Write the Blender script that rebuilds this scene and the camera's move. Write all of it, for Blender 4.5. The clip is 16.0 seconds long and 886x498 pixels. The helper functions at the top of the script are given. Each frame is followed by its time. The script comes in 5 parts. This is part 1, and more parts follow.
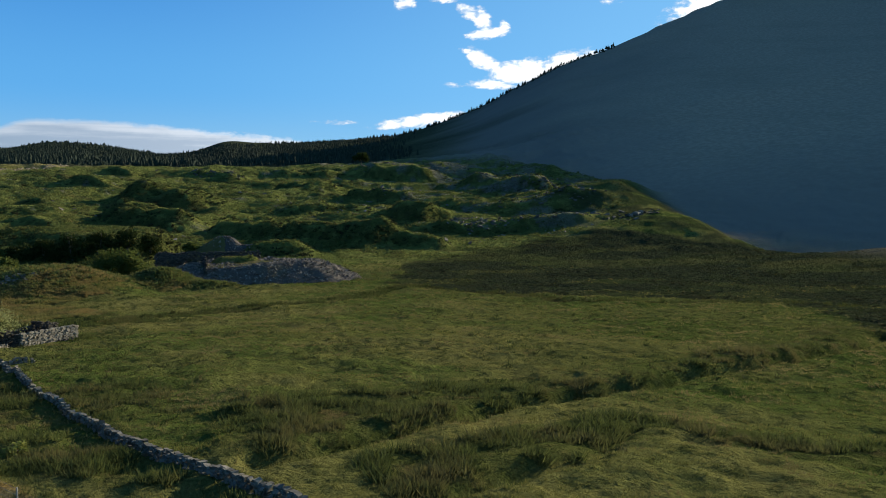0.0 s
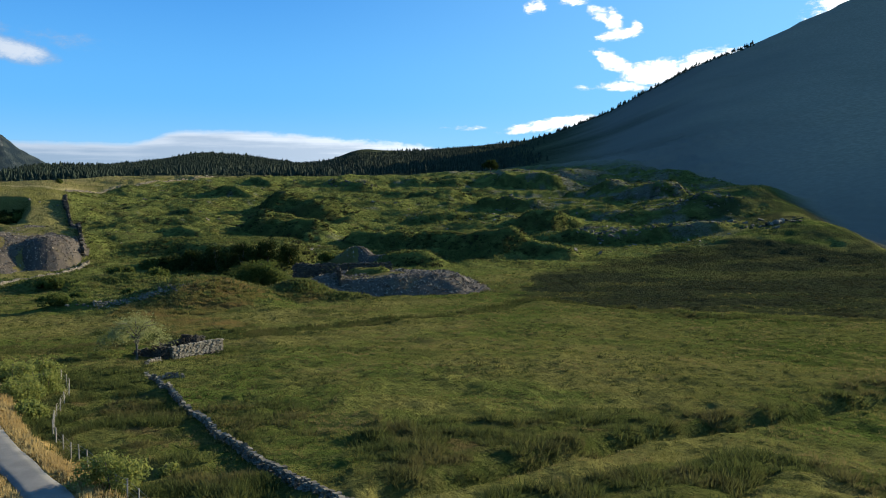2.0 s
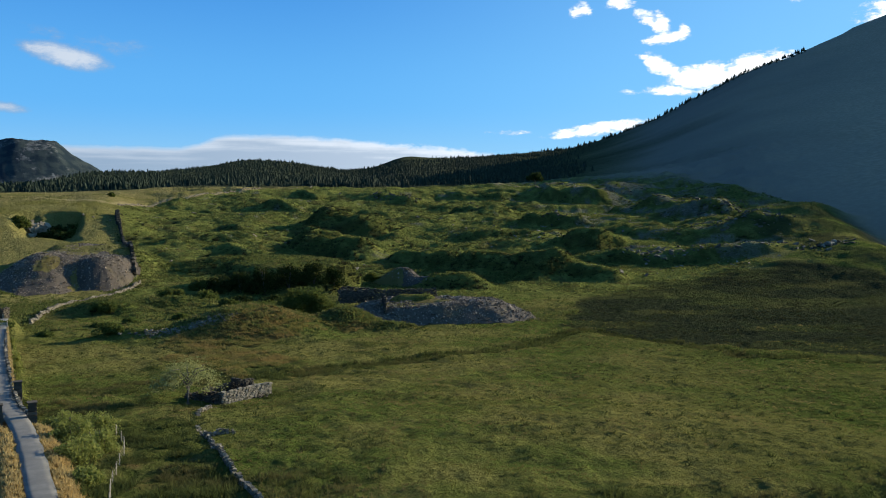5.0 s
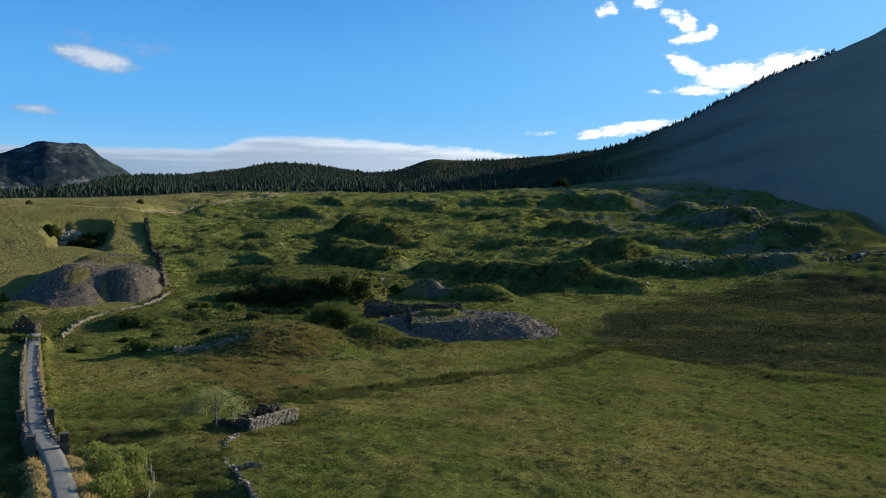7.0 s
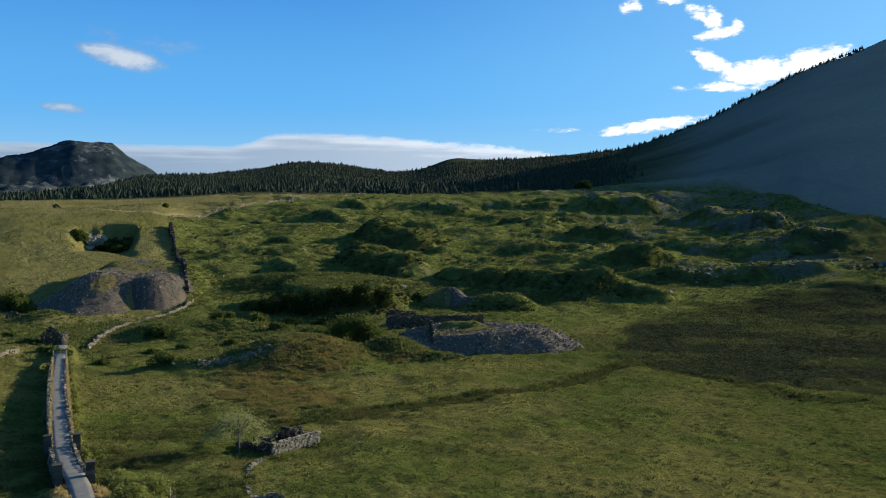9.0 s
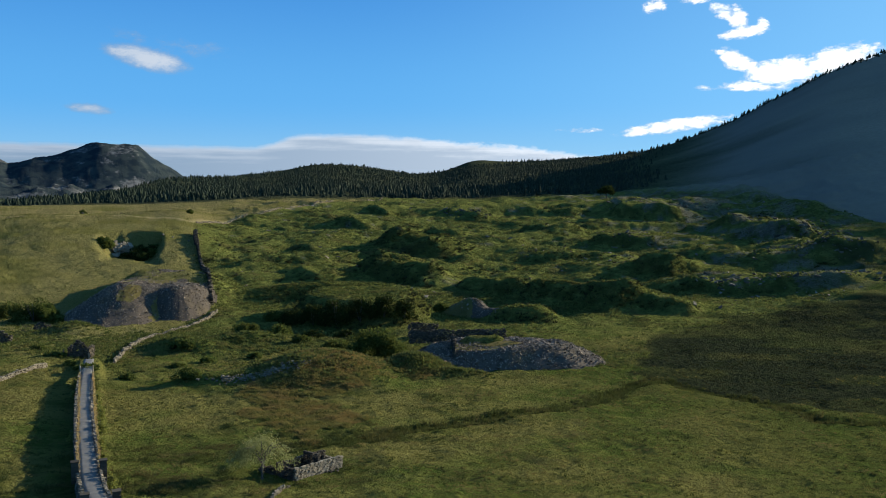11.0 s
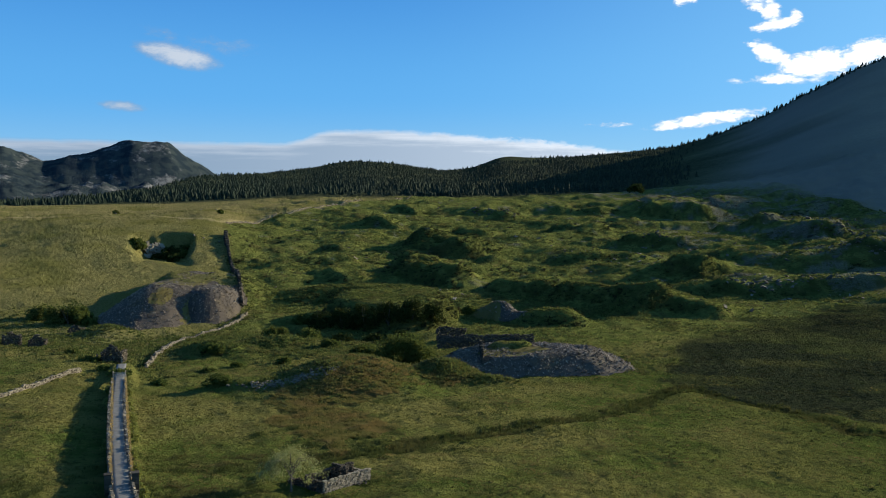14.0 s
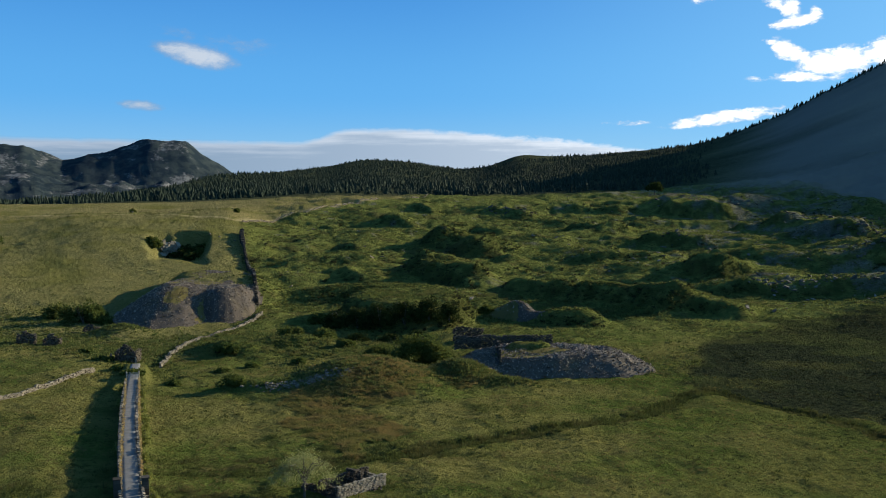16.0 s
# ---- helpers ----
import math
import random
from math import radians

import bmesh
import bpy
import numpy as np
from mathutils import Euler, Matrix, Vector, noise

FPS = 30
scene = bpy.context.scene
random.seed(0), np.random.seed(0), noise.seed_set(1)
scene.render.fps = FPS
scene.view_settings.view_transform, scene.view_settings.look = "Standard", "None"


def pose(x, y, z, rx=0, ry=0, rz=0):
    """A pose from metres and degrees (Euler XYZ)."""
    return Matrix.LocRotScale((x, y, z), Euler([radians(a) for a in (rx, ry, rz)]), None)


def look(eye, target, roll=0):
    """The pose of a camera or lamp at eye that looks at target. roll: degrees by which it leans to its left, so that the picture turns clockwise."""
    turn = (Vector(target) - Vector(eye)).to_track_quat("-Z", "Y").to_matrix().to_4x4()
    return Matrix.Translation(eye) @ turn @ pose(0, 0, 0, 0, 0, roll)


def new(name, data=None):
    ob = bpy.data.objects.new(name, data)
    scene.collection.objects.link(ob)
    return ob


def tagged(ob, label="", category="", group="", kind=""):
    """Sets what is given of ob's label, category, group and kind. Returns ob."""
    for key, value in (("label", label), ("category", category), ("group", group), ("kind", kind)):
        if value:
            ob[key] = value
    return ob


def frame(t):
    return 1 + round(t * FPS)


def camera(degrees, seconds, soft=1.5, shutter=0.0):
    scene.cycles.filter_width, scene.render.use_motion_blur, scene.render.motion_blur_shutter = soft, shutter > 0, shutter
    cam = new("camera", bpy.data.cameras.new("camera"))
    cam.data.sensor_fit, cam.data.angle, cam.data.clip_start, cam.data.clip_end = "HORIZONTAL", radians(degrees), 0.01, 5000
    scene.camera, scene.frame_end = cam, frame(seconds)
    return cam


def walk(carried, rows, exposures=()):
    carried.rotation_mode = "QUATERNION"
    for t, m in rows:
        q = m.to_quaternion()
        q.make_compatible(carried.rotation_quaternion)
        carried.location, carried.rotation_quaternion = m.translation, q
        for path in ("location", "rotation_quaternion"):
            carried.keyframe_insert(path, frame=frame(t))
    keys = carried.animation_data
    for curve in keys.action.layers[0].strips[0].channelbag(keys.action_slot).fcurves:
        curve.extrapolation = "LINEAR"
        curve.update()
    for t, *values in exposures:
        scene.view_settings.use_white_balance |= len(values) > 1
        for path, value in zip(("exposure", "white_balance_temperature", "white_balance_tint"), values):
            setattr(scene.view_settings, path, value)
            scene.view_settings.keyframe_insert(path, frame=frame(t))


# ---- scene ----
cam = camera(54.85, 16.0, soft=1.0)
PATH = [
    (0.0, pose(0.199, -0.370, 29.882, 86.061, -0.299, -19.299)),
    (0.5, pose(0.075, -0.629, 29.907, 86.139, -0.052, -14.466)),
    (1.0, pose(0.035, -0.851, 30.256, 86.248, 0.085, -12.475)),
    (1.5, pose(0.072, -0.938, 30.990, 86.309, 0.116, -11.441)),
    (2.0, pose(0.127, -0.926, 31.957, 86.367, 0.177, -10.661)),
    (2.5, pose(0.142, -0.862, 33.043, 86.443, 0.128, -10.322)),
    (3.0, pose(0.085, -0.815, 34.153, 86.474, 0.112, -9.794)),
    (3.5, pose(-0.048, -0.784, 35.206, 86.542, 0.035, -9.115)),
    (4.0, pose(-0.155, -0.783, 36.245, 86.606, 0.004, -8.589)),
    (6.5, pose(-0.424, -0.915, 41.235, 86.725, -0.045, -6.481)),
    (7.0, pose(-0.426, -0.938, 42.271, 86.730, -0.044, -6.040)),
    (7.5, pose(-0.399, -0.951, 43.295, 86.710, -0.076, -5.670)),
    (8.0, pose(-0.339, -0.954, 44.336, 86.652, -0.108, -5.285)),
    (8.5, pose(-0.285, -0.950, 45.388, 86.578, -0.040, -4.911)),
    (9.0, pose(-0.241, -0.963, 46.390, 86.545, -0.040, -4.527)),
    (11.5, pose(-0.234, -1.122, 51.318, 86.556, -0.025, -2.690)),
    (12.0, pose(-0.209, -1.191, 52.141, 86.519, 0.009, -2.357)),
    (12.5, pose(-0.171, -1.276, 52.637, 86.490, 0.040, -2.036)),
    (13.0, pose(-0.127, -1.349, 52.900, 86.430, 0.058, -1.716)),
    (13.5, pose(-0.094, -1.295, 53.112, 86.362, 0.033, -1.416)),
    (14.0, pose(-0.038, -0.993, 53.193, 86.251, 0.117, -1.127)),
    (14.5, pose(-0.018, -0.407, 53.159, 86.286, 0.173, -0.815)),
    (15.0, pose(-0.036, 0.449, 53.131, 86.256, 0.164, -0.525)),
    (15.5, pose(-0.070, 1.524, 53.098, 86.215, 0.127, -0.257)),
    (16.0, pose(-0.144, 2.727, 53.063, 86.165, 0.134, -0.029)),
]
walk(cam, PATH, exposures=[(0.0, 0.95), (0.5, 1.2), (1.0, 1.23), (2.0, 1.23), (4.0, 1.15), (7.0, 1.09), (9.0, 1.06), (12.0, 1.02), (16.0, 1.0)])

# ---- world, sun, exposure ----
SUN_AZ, SUN_EL = 63.0, 17.0          # degrees right of straight ahead (+y), above the horizon


def direction(az, el):
    a, e = radians(az), radians(el)
    return Vector((math.sin(a) * math.cos(e), math.cos(a) * math.cos(e), math.sin(e)))


class Nodes:
    """Short hand for building node trees."""

    def __init__(self, tree):
        self.tree = tree
        tree.nodes.clear()

    def add(self, kind, inputs=None):
        n = self.tree.nodes.new(kind)
        return self.feed(n, inputs)

    def feed(self, n, inputs):
        for key, value in (inputs or {}).items():
            if isinstance(value, bpy.types.NodeSocket):
                self.tree.links.new(value, n.inputs[key])
            else:
                n.inputs[key].default_value = value
        return n

    def math(self, op, a, b=0.0, c=0.0, clamp=False):
        n = self.tree.nodes.new("ShaderNodeMath")
        n.operation, n.use_clamp = op, clamp
        return self.feed(n, {0: a, 1: b, 2: c}).outputs[0]

    def mix(self, fac, a, b, blend="MIX"):
        n = self.tree.nodes.new("ShaderNodeMix")
        n.data_type, n.blend_type = "RGBA", blend
        for sock, value in ((n.inputs[0], fac), (n.inputs[6], a), (n.inputs[7], b)):
            if isinstance(value, bpy.types.NodeSocket):
                self.tree.links.new(value, sock)
            else:
                sock.default_value = (*value, 1.0) if isinstance(value, tuple) and len(value) == 3 else value
        return n.outputs[2]

    def ramp(self, fac, lo, hi):
        n = self.tree.nodes.new("ShaderNodeMapRange")
        n.interpolation_type = "SMOOTHSTEP"
        return self.feed(n, {0: fac, 1: lo, 2: hi, 3: 0.0, 4: 1.0}).outputs[0]

    def noise(self, vec, scale, detail=4.0, rough=0.55, distort=0.0):
        return self.add("ShaderNodeTexNoise", {"Vector": vec, "Scale": scale, "Detail": detail, "Roughness": rough, "Distortion": distort}).outputs[0]


def make_world():
    w = bpy.data.worlds.new("sky")
    scene.world = w
    w.use_nodes = True
    n = Nodes(w.node_tree)
    sky = n.add("ShaderNodeTexSky")
    sky.sky_type, sky.sun_disc = "NISHITA", False
    sky.sun_elevation, sky.sun_rotation = radians(SUN_EL), radians(SUN_AZ)
    sky.altitude, sky.air_density, sky.dust_density, sky.ozone_density = 300.0, 1.0, 0.15, 3.0
    vec = n.add("ShaderNodeTexCoord").outputs["Generated"]
    sep = n.add("ShaderNodeSeparateXYZ", {0: vec})
    az = n.math("MULTIPLY", n.math("ARCTAN2", sep.outputs[0], sep.outputs[1]), 180 / math.pi)
    el = n.math("MULTIPLY", n.math("ARCSINE", sep.outputs[2]), 180 / math.pi)
    flat = n.add("ShaderNodeCombineXYZ", {0: n.math("MULTIPLY", az, 0.5), 1: el, 2: 0.0}).outputs[0]
    ragged = n.noise(flat, 1.5, 8.0, 0.66, 0.35)
    fine = n.noise(flat, 2.6, 7.0, 0.65)
    # clouds of a fair afternoon: azimuth, elevation, half width, half height, thickness, lean
    clouds = ((-15.9, 8.65, 3.0, 0.78, 1.3, -0.17), (-19.3, 5.45, 1.7, 0.38, 1.0, -0.08), (12.0, 4.42, 1.7, 0.2, 1.0, 0.0),
              (18.2, 4.62, 4.0, 0.45, 1.5, 0.12), (22.6, 7.0, 1.9, 0.36, 1.4, 0.0), (22.0, 8.4, 1.5, 0.7, 1.5, -0.5), (20.8, 9.1, 0.6, 0.25, 1.1, -0.2), (24.6, 7.7, 2.6, 0.95, 1.6, 0.12), (27.5, 8.3, 2.8, 0.8, 1.6, 0.17), (19.9, 6.92, 0.8, 0.22, 1.0, 0.0),
              (22.2, 10.2, 1.6, 0.42, 1.4, 0.08), (21.9, 11.0, 0.7, 0.9, 1.3, -0.4), (23.3, 10.6, 0.45, 0.55, 1.2, 0.0), (20.9, 11.6, 1.0, 0.5, 1.2, -0.3), (16.7, 12.1, 0.9, 0.6, 1.2, 0.0), (19.2, 12.5, 1.3, 0.4, 1.2, 0.0), (30.1, 12.3, 1.3, 0.4, 1.1, 0.0),
              (37.2, 11.9, 4.2, 1.2, 1.6, 0.3), (-13.2, 9.4, 3.6, 0.7, 0.5, -0.05), (-17.0, 10.0, 2.0, 0.5, 0.45, -0.2), (-24.0, 12.2, 4.0, 0.8, 0.5, 0.0))
    cover = 0.0
    for ca, ce, wa, we, thick, lean in clouds:
        wa, we = wa * 1.08, we * 1.2
        da = n.math("SUBTRACT", az, ca)
        de = n.math("SUBTRACT", n.math("SUBTRACT", el, ce), n.math("MULTIPLY", da, lean))
        r2 = n.math("ADD", n.math("POWER", n.math("ABSOLUTE", n.math("DIVIDE", da, wa)), 2.0), n.math("POWER", n.math("ABSOLUTE", n.math("DIVIDE", de, we)), 2.0))
        body = n.math("MULTIPLY", n.math("SUBTRACT", 1.0, r2, clamp=True), thick)
        cover = n.math("MAXIMUM", body, cover)
    calm = n.math("ADD", n.math("MULTIPLY", n.ramp(az, -8.0, 8.0), 0.65), 0.35)     # smeared lens clouds away from the sun
    rough_edge = n.math("ADD", n.math("MULTIPLY", n.math("SUBTRACT", ragged, 0.5), 3.4), n.math("MULTIPLY", n.math("SUBTRACT", fine, 0.5), 2.0))
    rough_edge = n.math("MULTIPLY", rough_edge, calm)
    shape = n.math("SUBTRACT", n.math("ADD", n.math("MULTIPLY", cover, 1.0), rough_edge), 0.36)
    dense = n.math("MULTIPLY", n.ramp(shape, -0.15, 0.95), n.ramp(cover, 0.0, 0.35))
    # the long bank of cloud low over the hills
    hump = n.math("MULTIPLY", n.math("MULTIPLY", n.ramp(az, -9.5, -6.0), n.ramp(az, 11.0, -3.0)), 0.85)
    crown = n.math("ADD", n.math("ADD", hump, n.math("SUBTRACT", 3.45, n.math("MULTIPLY", n.ramp(az, 8.0, 14.0), 0.6))), n.math("MULTIPLY", n.math("SUBTRACT", ragged, 0.5), n.math("MULTIPLY", calm, 0.9)))
    under = n.math("SUBTRACT", crown, el)
    bank = n.math("MULTIPLY", n.math("MULTIPLY", n.ramp(under, 0.0, 0.45), n.ramp(az, 16.0, 11.0)), 0.95)
    dense = n.math("MAXIMUM", dense, bank)
    glow = n.ramp(az, -25.0, 30.0)      # clouds are whiter towards the sun
    white = n.mix(glow, (4.2, 4.9, 5.9), (10.0, 10.4, 10.8))
    grey = n.mix(glow, (2.1, 2.8, 3.8), (6.5, 7.0, 7.8))
    lit = n.mix(n.ramp(shape, 0.1, 0.9), grey, white)
    streaks = n.noise(n.add("ShaderNodeCombineXYZ", {0: n.math("MULTIPLY", az, 0.16), 1: n.math("MULTIPLY", el, 2.6), 2: 3.0}).outputs[0], 1.0, 5.0, 0.6)
    band = n.mix(n.ramp(n.math("ADD", under, n.math("MULTIPLY", streaks, 2.2)), 1.0, 2.4), n.mix(0.25, white, grey), n.mix(0.25, grey, (1.6, 3.0, 4.6)))
    tone = n.mix(n.ramp(bank, 0.05, 0.3), lit, band)
    azure = n.mix(n.ramp(el, 0.0, 6.5), (2.2, 4.7, 7.0), (0.80, 3.5, 7.3))
    azure = n.mix(n.ramp(el, 5.0, 17.0), azure, (0.30, 2.05, 5.8))
    azure = n.mix(n.ramp(el, 16.0, 55.0), azure, (0.12, 0.62, 1.9))
    azure = n.mix(n.math("MULTIPLY", n.ramp(az, -5.0, 42.0), 0.65), azure, (2.1, 5.3, 8.6))
    clear = n.mix(0.88, sky.outputs[0], azure)
    col = n.mix(dense, clear, tone)
    bg = n.add("ShaderNodeBackground", {"Color": col, "Strength": 0.0625})
    out = n.add("ShaderNodeOutputWorld")
    n.tree.links.new(bg.outputs[0], out.inputs[0])


make_world()
sun_lamp = bpy.data.lights.new("sun", "SUN")
sun_lamp.energy, sun_lamp.angle, sun_lamp.color = 5.0, radians(0.55), (1.0, 0.86, 0.60)
sun_ob = new("sun", sun_lamp)
sun_ob.matrix_world = look(direction(SUN_AZ, SUN_EL) * 3000, (0, 0, 0))


# ---- the lie of the land ----
def lattice(ix, iy, seed):
    h = (ix.astype(np.int64) * 374761393 + iy.astype(np.int64) * 668265263 + seed * 974711) & 0x7FFFFFFF
    h = ((h ^ (h >> 13)) * 1274126177) & 0x7FFFFFFF
    h = ((h ^ (h >> 16)) * 60493) & 0x7FFFFFFF
    return ((h >> 3) & 0xFFFF) / 65535.0


def vnoise(x, y, seed=0):
    """Smooth value noise, 0 to 1."""
    x0, y0 = np.floor(x), np.floor(y)
    fx, fy = x - x0, y - y0
    fx, fy = fx * fx * fx * (fx * (fx * 6 - 15) + 10), fy * fy * fy * (fy * (fy * 6 - 15) + 10)
    a, b = lattice(x0, y0, seed), lattice(x0 + 1, y0, seed)
    c, d = lattice(x0, y0 + 1, seed), lattice(x0 + 1, y0 + 1, seed)
    return (a * (1 - fx) + b * fx) * (1 - fy) + (c * (1 - fx) + d * fx) * fy


def fbm(x, y, size, octaves=4, seed=0, gain=0.5):
    total, amp, norm = 0.0, 1.0, 0.0
    for o in range(octaves):
        ca, sa = math.cos(0.6 * o + 0.3), math.sin(0.6 * o + 0.3)
        total = total + amp * vnoise((x * ca - y * sa) / size + 17.3 * o, (x * sa + y * ca) / size - 9.1 * o, seed + o)
        norm += amp
        amp *= gain
        size *= 0.5
    return total / norm - 0.5


def ridged(x, y, size, octaves=3, seed=0):
    total, amp, norm = 0.0, 1.0, 0.0
    for o in range(octaves):
        total = total + amp * (1 - np.abs(2 * vnoise(x / size + 5.7 * o, y / size + 3.1 * o, seed + o) - 1))
        norm += amp
        amp *= 0.5
        size *= 0.5
    return total / norm


def smooth(a, b, v):
    t = np.clip((v - a) / (b - a), 0, 1)
    return t * t * (3 - 2 * t)


def table(v, pairs):
    """Smooth curve through a few (place, value) pairs."""
    xs, ys = [p[0] for p in pairs], [p[1] for p in pairs]
    return np.interp(v, xs, ys)


def soft_table(v, pairs, width):
    """The same with its corners rounded."""
    return sum(table(v + k * width, pairs) for k in (-1.0, -0.5, 0.0, 0.5, 1.0)) / 5.0


def line_distance(x, y, pts):
    """Distance to a polyline in the plan."""
    best = np.full(np.shape(x), 1e9)
    for (ax, ay), (bx, by) in zip(pts, pts[1:]):
        dx, dy = bx - ax, by - ay
        t = np.clip(((x - ax) * dx + (y - ay) * dy) / (dx * dx + dy * dy), 0, 1)
        best = np.minimum(best, np.hypot(x - ax - t * dx, y - ay - t * dy))
    return best


def between(x, y, south, north, soft):
    """1 between two lines across the plan, fading over soft metres."""
    lo, hi = table(x, south), table(x, north)
    return smooth(-soft, soft, y - lo) * smooth(soft, -soft, y - hi) * smooth(south[0][0] - 4, south[0][0] + 2, x) * smooth(north[-1][0] + 4, north[-1][0] - 2, x)


TRACK = [(22.0, -30.0), (8.0, 8.0), (-5.0, 36.0), (-15.2, 55.0), (-22.8, 69.5), (-29.6, 87.5), (-33.3, 96.5), (-36.2, 102.9), (-39.4, 109.0), (-42.4, 115.8), (-46.9, 127.7), (-51.6, 140.0), (-57.1, 154.8), (-63.7, 173.2), (-74.0, 203.5), (-80.0, 222.0)]
TRACK_Z = [(-30, 15.5), (8, 15.0), (55, 14.0), (92, 13.0), (115, 12.6), (158, 10.9), (204, 9.0), (226, 8.6), (400, 8.6)]
WORN_PATH = [(-290.0, 570.0), (-225.0, 562.0), (-160.0, 540.0), (-128.0, 530.0), (-92.0, 640.0), (-60.0, 716.0)]
DITCH = [(6.0, 47.0), (10.0, 49.0), (15.0, 52.0), (20.0, 55.0), (26.0, 59.0), (33.0, 62.0), (40.0, 64.0), (47.0, 67.0), (57.0, 71.0), (69.0, 76.0), (85.0, 84.0), (105.0, 98.0)]
RUSH_EDGE = [(-4.0, 76.0), (9.0, 73.0), (26.0, 71.0), (38.0, 72.5), (59.0, 84.0), (92.0, 102.0), (110.0, 112.0)]      # where the rushes above the ditch thin out
DITCH_NEAR = [(12.0, 37.0), (16.0, 39.0), (20.0, 41.0), (23.0, 42.0), (26.0, 44.0), (29.0, 47.0), (33.0, 51.0)]
NEAR_EDGE = [(8.0, 45.0), (14.0, 47.0), (17.0, 46.5), (22.0, 49.0), (28.0, 53.0), (33.0, 54.0)]
DITCH_EAST = [(33.0, 51.0), (35.5, 49.0), (36.5, 45.0), (38.5, 41.0), (46.0, 35.0)]
STREAM = [(-16.0, 141.0), (-6.0, 146.0), (4.0, 154.0), (18.0, 163.0), (30.0, 170.0), (44.0, 180.0), (54.0, 194.0), (62.0, 199.0), (70.0, 190.0), (77.0, 176.0), (84.0, 162.0), (110.0, 148.0), (140.0, 138.0)]
# knolls and hollows: x, y, height, half lengths, turn in degrees, steepness
def scarps(x, y, rows):
    total = np.zeros(np.shape(x))
    for cx, cy, h, half, steep, gentle, heading in rows:
        s, c = math.sin(radians(heading)), math.cos(radians(heading))
        u, v = (x - cx) * s + (y - cy) * c, -(x - cx) * c + (y - cy) * s
        rise = smooth(-1.35 * steep, 0, u + 0.12 * steep) * (1 - np.clip(u / gentle, 0, 1)) ** 1.5
        total = np.maximum(total, h * rise * smooth(1.25, 0.55, np.abs(v) / half))
    return total


RIM = [(230, 205), (264, 212), (300, 216), (333, 222), (390, 243), (430, 259), (486, 264), (560, 266), (606, 266), (720, 268)]
KNOLLS = ((70, 500, 4.0, 40, 14, 20, 2.0), (190, 612, 7.0, 60, 22, -12, 3.0), (214, 494, 9.0, 30, 18, -6, 3.2), (214, 392, 4.0, 30, 14, -10, 2.4), (60, 640, 6.0, 50, 20, 5, 2.0),
          (-60, 430, 4.0, 30, 12, 12, 2.0), (234, 436, 2.5, 34, 26, 0, 2.5))
# scarps: steep on one side and gentle on the other: x, y, height, half length, steep run, gentle run, heading of the gentle side
SCARPS = ((6, 472, 9.5, 30, 11, 48, 63), (4, 395, 8.5, 32, 9, 34, 66), (122, 394, 7.0, 13, 9, 34, 55), (172, 574, 8.0, 26, 13, 40, 48), (190, 508, 5.0, 20, 9, 34, 45),
          (203, 456, 6.5, 24, 10, 40, 40), (150, 352, 4.0, 44, 6, 40, 12), (72, 337, 7.5, 27, 14, 40, 38), (40, 362, 5.5, 18, 9, 34, 24), (99, 316, 3.5, 13, 7, 26, 40),
          (-26, 559, 4.0, 16, 6, 34, 50), (93, 522, 4.5, 24, 8, 40, 38), (47, 598, 5.0, 18, 7, 30, 40), (-13, 622, 4.0, 18, 7, 40, 50), (128, 462, 4.5, 15, 3.5, 34, 20),
          (87, 440, 3.0, 20, 5, 30, 20), (-48, 470, 2.5, 15, 6, 34, 60), (30, 530, 3.0, 16, 6, 36, 50), (-40, 395, 3.0, 14, 7, 30, 55), (150, 425, 3.0, 22, 6, 34, 30), (110, 610, 4.0, 24, 8, 34, 30))
BANKS = ((45, 302, 4.8, 13, 6.5, -10, 4.0), (-20, 209, 6.4, 17, 17, 12, 2.4), (5, 216, 4.2, 7, 8, 0, 2.2), (16, 208, 1.6, 6, 3.5, 0, 2.2), (-30, 352, 6.0, 40, 12, 4, 2.2),
         (-13, 314, 8.5, 24, 24, 4, 11.0), (-18, 276, -3.5, 17, 9, 0, 3.0), (-48, 262, 2.6, 12, 6, 10, 2.2), (-62, 250, 3.2, 10, 5, -15, 2.2), (-46, 204, 2.2, 7, 4, 0, 2.0),
         (23, 235.5, 5.9, 7.5, 4.0, -4, 6.0), (88, 325, 2.5, 18, 8, 0, 2.2), (-92, 350, 9.6, 22, 34, 14, 4.0), (-105, 279, 3.2, 9, 7, 0, 2.2))


def bumps(x, y, rows):
    total = np.zeros(np.shape(x))
    for cx, cy, h, rx, ry, turn, steep in rows:
        c, s = math.cos(radians(turn)), math.sin(radians(turn))
        u, v = ((x - cx) * c + (y - cy) * s) / rx, (-(x - cx) * s + (y - cy) * c) / ry
        total = total + h * np.exp(-np.power(u * u + v * v, steep / 2))
    return total


